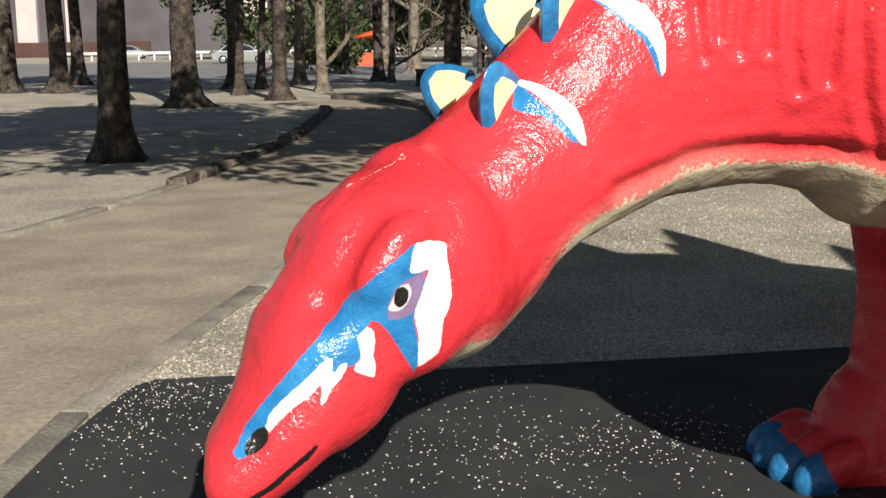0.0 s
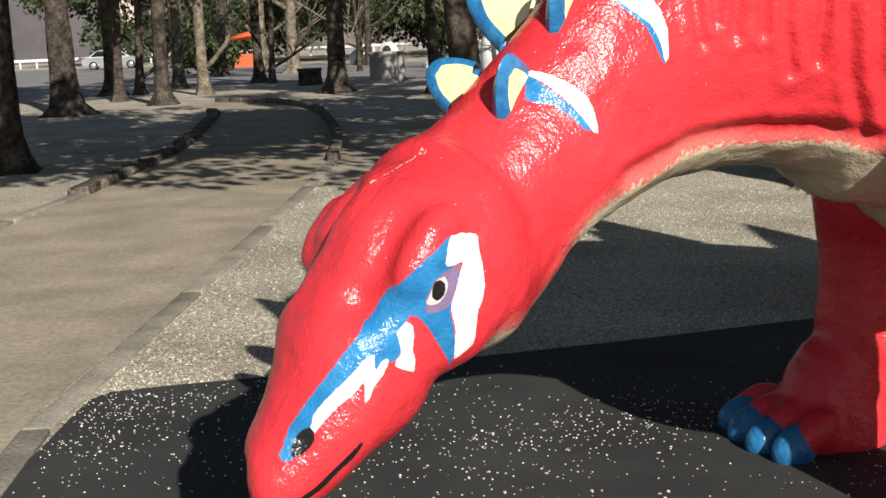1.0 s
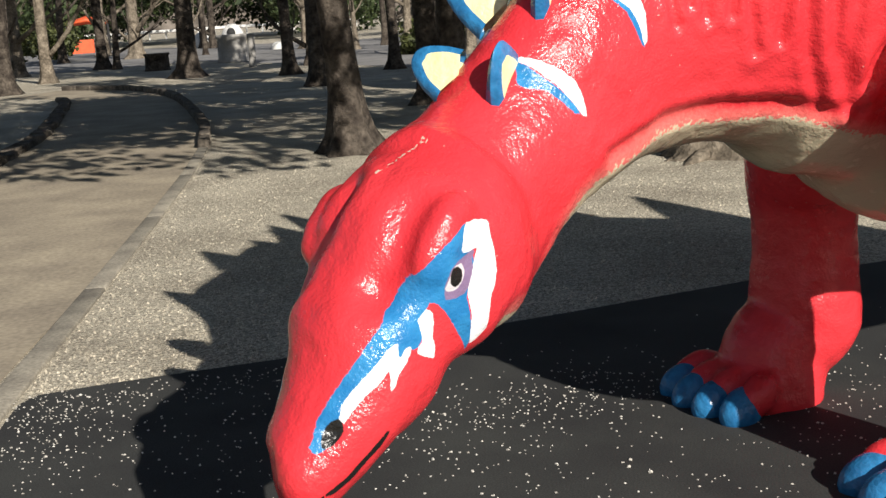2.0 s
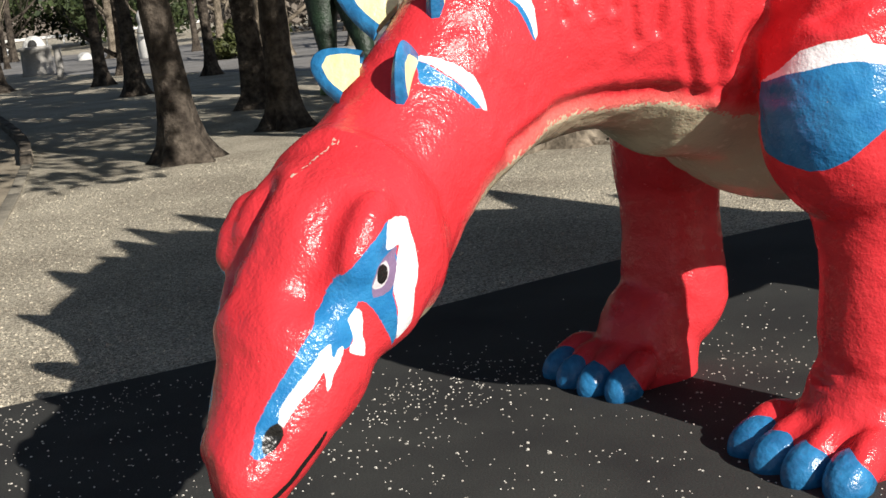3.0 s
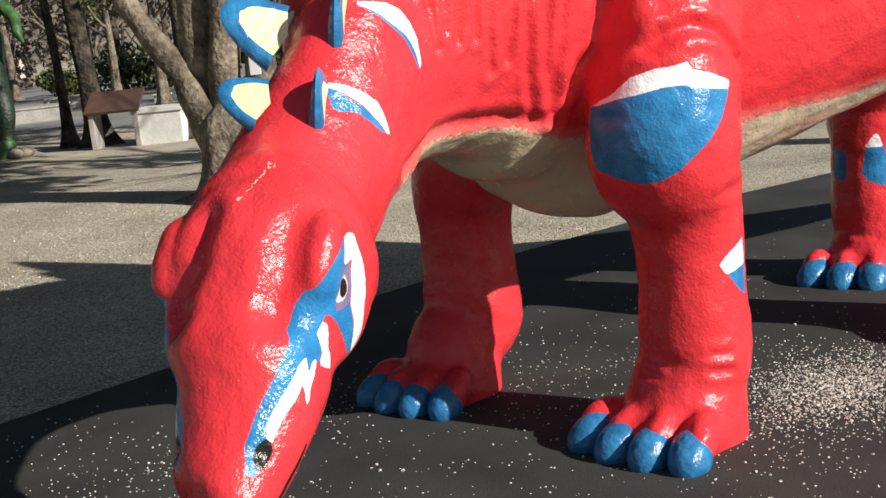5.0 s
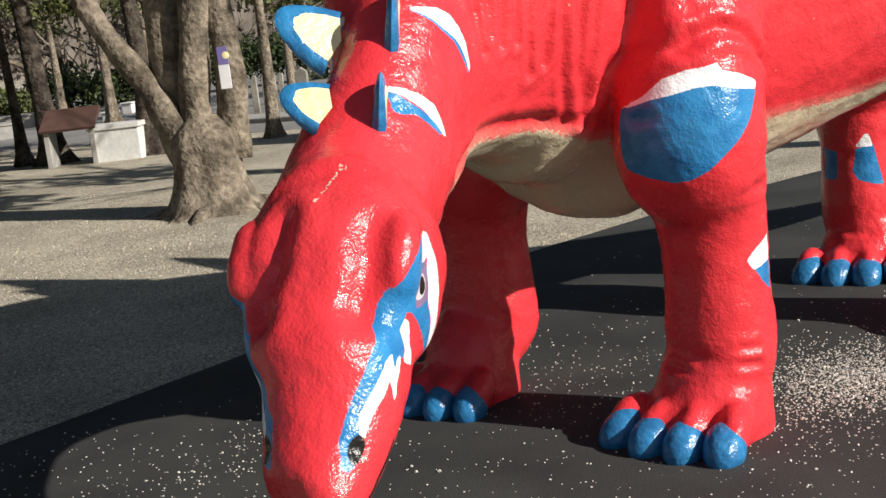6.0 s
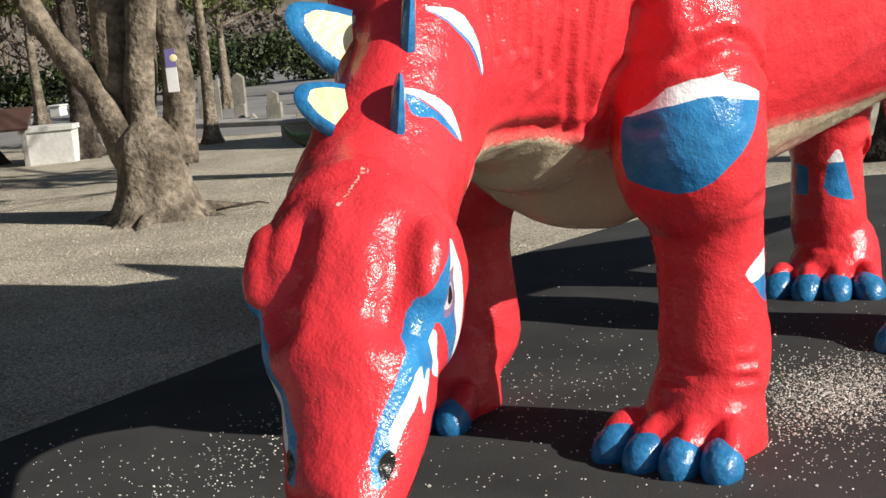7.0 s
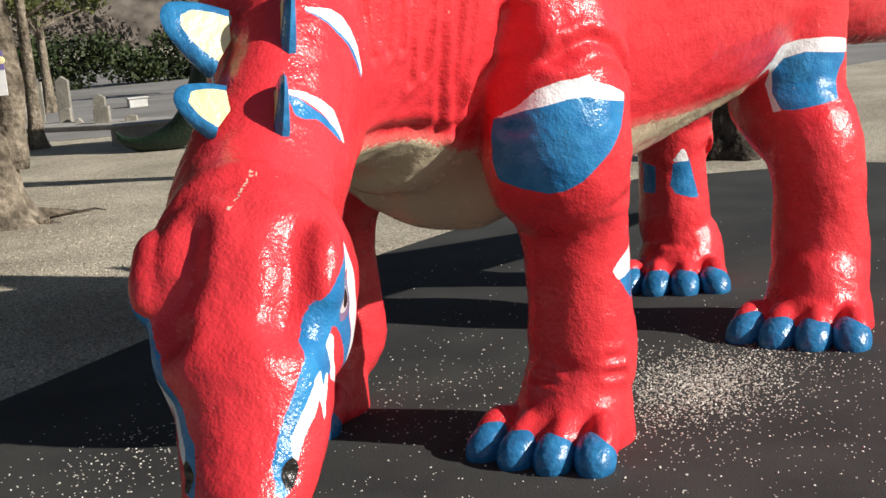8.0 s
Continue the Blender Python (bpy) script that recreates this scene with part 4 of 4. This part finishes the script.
many_stemmed(4.77, 7.98)
sign = new("tree_sign")
sign.location = (4.77 + 0.3 * .7 - .714 * .09, 7.98 - .3 * .714 - .7 * .09, 0)
sign.rotation_euler = (0, 0, radians(-45.5))
bm = bmesh.new()
box(bm, -0.05, -0.012, 1.12, 0.05, 0.0, 1.34, 0.002)
part("notice", bm, M_PAPER, sign, "white paper notice", False)
bm = bmesh.new()
box(bm, -0.045, -0.016, 1.34, 0.05, -0.004, 1.5, 0.002)
part("board", bm, M_PURPLE, sign, "violet upper board", False)
bm = bmesh.new()
ball(bm, (0.03, -0.014, 1.42), (0.035, 0.006, 0.035))
part("badge", bm, M_YELLOW, sign, "round yellow badge")
tagged(sign, "white paper notice with yellow badge fixed to a tree stem", "sign")
bm = bmesh.new()
tube(bm, [(5.1, 7.55, .02, .012, .012), (5.25, 7.4, .05, .012, .012), (5.4, 7.3, .06, .01, .01), (5.5, 7.28, .03, .006, .006)], 6)
tagged(part("stick", bm, M_BARK), "dark fallen stick on gravel", "stick")


# ---- far woods, bushes ----
def far_woods(name, spots, count, size, material, label, seed):
    ob = leaves(name, spots, count, size, material, None, seed)
    return tagged(ob, label, "woods", kind="stuff")


rng = random.Random(12)
far_woods("far_evergreens", [(rng.uniform(-9, 15) + 2, rng.uniform(78, 108), rng.uniform(1.5, 9), rng.uniform(1.6, 3.0)) for _ in range(80)], 38000, 0.24, M_LEAF, "dark evergreen woods behind the park", 3)
far_woods("left_evergreens", [(rng.uniform(-24, -3), rng.uniform(110, 150), rng.uniform(1.5, 12), rng.uniform(2.0, 4.0)) for _ in range(60)], 18000, 0.36, M_LEAF, "dark evergreen woods beyond the car park", 4)
far_woods("far_bare_woods", [(a, rng.uniform(58, 80) - a * 0.45, rng.uniform(0.8, 8.5), rng.uniform(1.6, 2.8)) for a in [rng.uniform(12, 75) for _ in range(120)]], 52000, 0.2, M_TWIG, "brown leafless woods on the far slope", 6)
far_woods("clipped_hedge", [(a, 36 - (a - 18) * 0.62, rng.uniform(0.3, 1.3), 0.95) for a in np.linspace(17, 46, 60)], 34000, 0.1, M_LEAF, "dark clipped evergreen hedge", 8)
for i, (x, y, r, m_) in enumerate([(-5.0, 60, 1.5, M_BUSH), (9.2, 41, .9, M_BUSH), (11, 44, 1.0, M_BUSH), (13.8, 33, .8, M_BUSH), (-8.5, 84, 1.4, M_BUSH), (8.2, 36.5, .6, M_BUSH)]):
    e = new("bush")
    e.location = (x, y, 0)
    leaves("foliage", [(rng.uniform(-.6, .6) * r, rng.uniform(-.5, .5) * r, rng.uniform(.35, 1.0) * r, r * .62) for _ in range(9)], 1500, 0.12 * r ** .5, m_, e, 90 + i)
    bm = bmesh.new()
    for k in range(4):
        bough(bm, rng, (0.1 * k - .15, 0, -0.03), (rng.uniform(-.6, .6), rng.uniform(-.6, .6), 1), r, .03, 1, [])
    part("stems", bm, M_BARK, e)
    tagged(e, "rounded green bush beside the road", "bush", "bushes")
# earth bank behind the woods closes the view
bm = bmesh.new()
ring = [(160 * math.sin(a), 20 + 160 * math.cos(a)) for a in np.linspace(-1.9, 2.4, 60)]
vs = [[bm.verts.new((x * k, y * k, z + 1.5 * math.sin(i * 1.7) * (z > 0))) for i, (x, y) in enumerate(ring)] for k, z in ((1, -0.5), (1.05, 10), (1.25, 19))]
for r1, r2 in zip(vs, vs[1:]):
    for i in range(len(ring) - 1):
        bm.faces.new((r1[i], r1[i + 1], r2[i + 1], r2[i]))
tagged(part("wooded_hill", bm, M_TWIG), "brown wooded hillside in the distance", "hill", kind="structure")


# ---- green dinosaur statues ----
def green_statue(name, tubes, feet, label):
    bm = bmesh.new()
    for rows, mi in tubes:
        tube(bm, spline(rows, 5), 18, up=(0.2, 1, 0.1), mi=mi)
    for x, y, a in feet:
        for k in (-.5, 0, .5):
            b = a + k
            ball(bm, (x + .2 * math.cos(b), y + .2 * math.sin(b), .07), (.2, .08, .09), Matrix.Rotation(b, 3, "Z"), 2, 10, 8)
    return tagged(part(name, bm, [M_GREEN, M_LIME, M_KERB]), label, "statue")


def limb(x, y, top):
    return [([(x, y, -.02, .15, .15), (x, y, .1, .13, .13), (x + .03, y + .03, .35, .115, .115), (x + .06, y, .7, .15, .15), ((x + top[0]) / 2, (y + top[1]) / 2, 1.25, .24, .24), (*top, .36, .36)], 0),
            ([(x, y, -.02, .16, .16), (x, y, .12, .14, .14), (x + .02, y + .02, .26, .122, .122)], 1)]


green_statue("green_dinosaur_statue",
             limb(5.42, 17.3, (5.6, 17.6, 1.8)) + limb(5.85, 16.65, (5.95, 17.3, 1.8)) +
             [([(6.3, 20.6, 1.2, .05, .05), (6.1, 19.8, 1.35, .14, .14), (5.9, 18.6, 1.6, .34, .36), (5.7, 17.6, 2.05, .5, .56), (6.0, 17.1, 2.8, .55, .6), (6.2, 16.8, 3.4, .38, .4), (6.5, 16.5, 3.8, .3, .32), (6.9, 16.1, 3.9, .2, .2), (7.2, 15.9, 3.85, .06, .06)], 0),
              ([(6.1, 16.9, 2.4, .14, .14), (6.25, 16.6, 2.1, .09, .09), (6.2, 16.4, 1.85, .07, .07), (6.25, 16.35, 1.7, .02, .02)], 1)],
             [(5.4, 17.25, -1.2), (5.85, 16.6, -1.0)], "dark green upright dinosaur statue with lighter feet")
green_statue("long_tailed_dinosaur_statue",
             [([(9.40, 11.81, .3, .01, .01), (9.43, 11.66, .16, .06, .06), (9.55, 11.36, .1, .12, .12), (9.80, 10.96, .22, .2, .2), (10.05, 10.66, .6, .3, .3), (10.25, 10.46, 1.2, .36, .36), (10.45, 10.16, 1.9, .42, .42), (11.05, 9.36, 2.3, .7, .6),
                (11.75, 8.46, 2.4, .7, .62), (12.35, 7.66, 2.5, .3, .3), (12.65, 7.26, 3.2, .15, .15)], 0),
              ([(11.15, 9.56, -.02, .2, .2), (11.15, 9.46, .9, .17, .17), (11.05, 9.36, 2.0, .4, .4)], 0), ([(11.95, 8.66, -.02, .2, .2), (11.95, 8.56, .9, .17, .17), (11.75, 8.46, 2.0, .4, .4)], 0)],
             [], "dark green dinosaur statue with its tail curved to the ground")


# ---- sculptures, stones, furniture of the park ----
def pale_dome(x, y, w, h, hole):
    bm = bmesh.new()
    rows = [(0, 0, z * h, w / 2 * math.sqrt(max(0.02, 1 - (z * .97) ** 2.4)), w / 2 * .8 * math.sqrt(max(0.02, 1 - (z * .97) ** 2.4))) for z in np.linspace(0, 1, 14)]
    tube(bm, rows, 24, up=(0, 1, 0))
    ob = part("pale_dome_sculpture", bm, [M_PALE, M_TYRE])
    if hole:
        bm = bmesh.new()
        bm.from_mesh(ob.data)
        # no opening is cut: a black ball gives the hole's shaded inside by colour
        ball(bm, (-.1, -w * .33, h * .62), (w * .17, w * .12, h * .22), mi=1)
        bm.to_mesh(ob.data)
        bm.free()
    ob.location = (x, y, 0)
    return tagged(ob, "white rounded sculpture" + (" with a dark round hole" if hole else " on the park lawn"), "sculpture")


pale_dome(2.75, 68, 1.15, .85, False)
pale_dome(4.3, 66, 1.35, 1.2, True)
pale_dome(5.5, 54, .7, .35, False)
bm = bmesh.new()
tube(bm, spline([(0, 0, -.03, .42, .36), (0, 0, .5, .45, .4), (0, 0, 1.1, .38, .34), (0, 0, 1.3, .3, .28), (0, 0, 1.6, .34, .32), (0, 0, 1.85, .2, .2), (0, 0, 1.9, .03, .03)], 5), 20, up=(1, 0, 0))
for q in (-.12, .12):
    ball(bm, (q - .02, -.3, 1.62), (.06, .03, .07), mi=1)
ob = part("pale_upright_sculpture", bm, [M_PALE, M_TYRE])
ob.location = (7.2, 47, 0)
tagged(ob, "white upright rounded sculpture with dark spots", "sculpture")
for nm, x, y, r, h, m_, lab in (("stone_plinth", 2.65, 41.7, .55, .95, M_CONCRETE, "round grey stone plinth with fluted sides"), ("bollard", 2.86, 36, .12, 1.0, M_CONCRETE, "grey concrete bollard with a pale cap"),
                                ("tree_stump", .05, 39, .42, .55, M_BARK, "dark cut tree stump on bare earth"), ("tree_stump", 9.6, 27.4, .3, .3, M_BARK2, "low cut tree stump beside the road")):
    bm = bmesh.new()
    tube(bm, [(0, 0, -.05, r, r), (0, 0, h * .08, r, r), (0, 0, h * .12, r * .93, r * .93), (0, 0, h * .85, r * .9, r * .9), (0, 0, h * .9, r, r), (0, 0, h, r * .97, r * .97)], 24, up=(1, 0, 0), wobble=lambda i, a: 1 + .03 * math.sin(12 * a))
    ob = part(nm, bm, m_)
    ob.location = (x, y, 0)
    tagged(ob, lab, nm.split("_")[-1])


def monument(x, y, w, h, top, yaw):
    """An upright stone with a flat, slanted or pointed head."""
    bm = bmesh.new()
    d = w * .55
    prof = {"flat": [(0, h), (w, h)], "slant": [(0, h * .86), (w * .5, h), (w, h)], "point": [(0, h * .9), (w * .5, h), (w, h * .9)], "peak": [(0, h * .3), (w * .5, h), (w, h * .3)]}[top]
    pts = [(0, -.05)] + prof + [(w, -.05)]
    f1 = [bm.verts.new((px_ - w / 2, -d / 2, pz)) for px_, pz in pts]
    f2 = [bm.verts.new((px_ - w / 2, d / 2, pz)) for px_, pz in pts]
    bm.faces.new(f1)
    bm.faces.new(f2[::-1])
    for i in range(len(pts)):
        j = (i + 1) % len(pts)
        bm.faces.new((f1[j], f1[i], f2[i], f2[j]))
    bmesh.ops.recalc_face_normals(bm, faces=bm.faces)
    bmesh.ops.bevel(bm, geom=bm.edges[:], offset=.008, segments=1, affect="EDGES")
    ob = part("monument_stone", bm, M_STONE, smooth=False)
    ob.matrix_world = pose(x, y, 0, 0, 0, yaw)
    return tagged(ob, "upright grey dressed monument stone", "stone", "row of monument stones")


A8, B8 = Vector((13.1, 18.9)), Vector((12.44, 15.27))
for x0, x1, top_y, kind in ((18, 30, 150, "slant"), (43, 53, 144, "slant"), (60, 72, 152, "flat"), (79, 89, 149, "slant"), (91, 113, 142, "point"), (115, 135, 195, "slant"), (137, 159, 211, "peak"), (154, 173, 175, "point"),
                            (175, 200, 192, "slant"), (202, 221, 209, "point")):
    t = ((x0 + x1) / 2 - 50) / 170
    q = A8 + (B8 - A8) * t
    monument(q.x + (0.3 if kind == "point" else 0), q.y, (x1 - x0) / 93, (228 - top_y) / 93, kind, -53)
bm = bmesh.new()
box(bm, -3.4, -.55, -.05, 3.4, .55, .1, .02)
ob = part("stone_step", bm, M_CONCRETE, smooth=False)
ob.matrix_world = pose(12.5, 16.9, 0, 0, 0, -79.5)
tagged(ob, "low grey stone step under the monuments", "step")
for nm, x, y, w, d, h, yaw, m_, lab in (("concrete_block", 7.75, 15.2, .75, .5, .55, -45, M_PALE, "low white concrete block beside the path"), 
                                        ("concrete_block", 14.2, 25.6, .35, .3, .3, 10, M_PALE, "small white concrete block"), ("concrete_block", 13.3, 25.9, .3, .3, .25, 30, M_PALE, "small white concrete block"),
                                        ("concrete_block", 15.4, 28.7, .4, .3, .3, 30, M_PALE, "small white concrete block"), ("concrete_block", 16.8, 20, .4, .3, .22, -30, M_PALE, "small white concrete block"),
                                        ("planter", 9.6, 26.2, 2.6, 1.2, .35, -25, M_CONCRETE, "long low concrete planter beside the road"), ("planter", 12.6, 29.4, 1.6, .9, .35, -25, M_CONCRETE, "low concrete planter beside the road"),
                                        ("bench", 10.6, 12.3, 1.3, .4, .3, -50, M_CONCRETE, "low grey stone bench")):
    bm = bmesh.new()
    box(bm, -w / 2, -d / 2, -.03, w / 2, d / 2, h * .86, .015)
    box(bm, -w / 2 - .03, -d / 2 - .03, h * .862, w / 2 + .03, d / 2 + .03, h, .012)
    ob = part(nm, bm, m_, smooth=False)
    ob.matrix_world = pose(x, y, 0, 0, 0, yaw)
    tagged(ob, lab, nm.split("_")[-1])


stand = new("notice_stand")
stand.matrix_world = pose(7.2, 15.6, 0, 0, 0, -42)
bm = bmesh.new()
box(bm, -.42, -.3, -.02, .42, .3, .03, .008, Matrix.Translation((0, 0, .68)) @ Matrix.Rotation(radians(28), 4, "X"))
part("panel", bm, M_BROWN, stand, "dark brown sloping notice panel", False)
for px_ in (-.34, .34):
    bm = bmesh.new()
    box(bm, px_ - .04, -.2, -.03, px_ + .04, .2, .56, .008)
    part("leg", bm, M_CONCRETE, stand, smooth=False)
tagged(stand, "dark sloping notice stand on two concrete legs", "notice stand")


# ---- cars, building ----
def car(x, y, yaw):
    e = new("car")
    e.matrix_world = pose(x, y, 0, 0, 0, yaw)
    prof = [(-2.15, .35), (-2.2, .62), (-2.1, .85), (-1.75, .93), (-1.1, 1.38), (-.6, 1.46), (.2, 1.45), (.75, 1.3), (1.3, .95), (1.95, .82), (2.15, .65), (2.18, .35), (1.7, .25), (-1.7, .25)]
    bm = bmesh.new()
    rings = []
    for yy, k in ((-.84, .93), (-.8, 1.0), (.8, 1.0), (.84, .93)):
        rings.append([bm.verts.new((px_ * (1 if abs(k - 1) < .01 else .985), yy * (1 if pz < 1 else .85), .3 + (pz - .3) * (1 if abs(k - 1) < .01 else .95))) for px_, pz in prof])
    for r1, r2 in zip(rings, rings[1:]):
        for i in range(len(prof)):
            j = (i + 1) % len(prof)
            bm.faces.new((r1[i], r1[j], r2[j], r2[i]))
    bm.faces.new(rings[0][::-1])
    bm.faces.new(rings[-1])
    bmesh.ops.recalc_face_normals(bm, faces=bm.faces)
    part("body", bm, M_CAR, e, smooth=False)
    for q in (-1, 1):
        bm = bmesh.new()
        v = [bm.verts.new((a, q * (.845 if z < 1 else .735), z)) for a, z in ((-1.5, .96), (-1.05, 1.33), (.2, 1.38), (.7, 1.24), (1.1, .96))]
        bm.faces.new(v)
        bmesh.ops.solidify(bm, geom=bm.faces[:], thickness=.03)
        part("side_window", bm, M_GLASS, e, smooth=False)
        for a in (-1.35, 1.35):
            bm = bmesh.new()
            tube(bm, [(a, q * .7, .31, .31, .31), (a, q * .72, .31, .315, .315), (a, q * .86, .31, .315, .315), (a, q * .87, .31, .27, .27)], 20)
            w = part("wheel", bm, M_TYRE, e)
            bm = bmesh.new()
            tube(bm, [(a, q * .871, .31, .2, .2), (a, q * .885, .31, .18, .18)], 16)
            part("rim", bm, M_CAR, w)
    for a, n_, m_ in ((-2.19, "tail_light", M_ORANGE), (2.16, "headlight", M_PALE)):
        for q in (-.62, .62):
            bm = bmesh.new()
            box(bm, a - .03, q - .14, .62, a + .03, q + .14, .76, .02)
            part(n_, bm, m_, e, smooth=False)
    return tagged(e, "parked silver saloon car beyond the trees", "car", "parked cars")


car(-14.6, 93, 4)
car(-34, 137, 2)
building = new("building")
building.location = (-46, 168, 0)


def block(name, x0, y0, z0, x1, y1, z1, m_, label=""):
    bm = bmesh.new()
    box(bm, x0, y0, z0, x1, y1, z1, .02)
    return part(name, bm, m_, building, label, False)


block("wall", -30, 0, 0, 23.3, 14, 16, M_DARKWALL)
block("parapet", -31, -1.2, 16, 24, 14, 17, M_PLASTER)
block("base_wall", -30, -3.5, -.1, 8, -3.1, 2.0, M_BROWN, "brown brick boundary wall")
for k, (a, w) in enumerate(((-26, 3.0), (-18, 2.4), (-10.3, 2.7), (-3.7, 1.6), (19.9, 2.3), (22.25, 1.1))):
    block("column", a, -1.0, 0, a + w, -.02, 16, M_PLASTER, "pinkish rendered column")
for k in range(12):
    block("cladding_rib", 19.95, -1.12, 1.2 + k * 1.1, 22.15, -1.03, 1.32 + k * 1.1, M_BROWN)
tagged(building, "large pinkish and grey building with square columns", "building")
rail = new("white_fence")
for k in range(40):
    bm = bmesh.new()
    box(bm, -36 + k * 1.5, 118, 0, -35.85 + k * 1.5, 118.15, .6, .01)
    part("post", bm, M_PALE, rail, smooth=False)
bm = bmesh.new()
box(bm, -36, 117.9, .6, 23.6, 118.2, .85, .02)
part("rail", bm, M_PALE, rail, smooth=False)
tagged(rail, "long low white fence beyond the car park", "fence")
tent = new("orange_stall")
tent.location = (-3.6, 76, 0)
bm = bmesh.new()
tube(bm, [(-1.2, 0, 1.75, .8, .12), (0, 0, 1.95, .9, .25), (1.2, 0, 1.75, .8, .12)], 12)
part("canopy", bm, M_ORANGE, tent)
for px_, py_ in ((-1.2, -.7), (1.2, -.7), (-1.2, .7), (1.2, .7)):
    bm = bmesh.new()
    tube(bm, [(px_, py_, 0, .05, .05), (px_, py_, 1.7, .05, .05)], 8, up=(1, 0, 0))
    part("leg", bm, M_TYRE, tent)
bm = bmesh.new()
box(bm, -1.0, -.4, 0, .3, .4, .8, .03)
part("counter", bm, M_ORANGE, tent, smooth=False)
tagged(tent, "small orange stall under the trees", "stall")
pav = new("pavilion")
pav.location = (30, 84, 0)
for nm, b_, m_ in (("wall", (-3, 0, 0, 3, 3, 2.8), M_PLASTER), ("roof", (-3.6, -.6, 2.8, 3.6, 3.6, 3.1), M_BROWN), ("door", (-.5, -.05, 0, .5, 0.02, 2.1), M_PALE), ("window", (1.2, -.05, .9, 2.3, .02, 1.9), M_GLASS)):
    bm = bmesh.new()
    box(bm, *b_, .02)
    part(nm, bm, m_, pav, smooth=False)
tagged(pav, "small cream park pavilion with a brown roof", "pavilion")
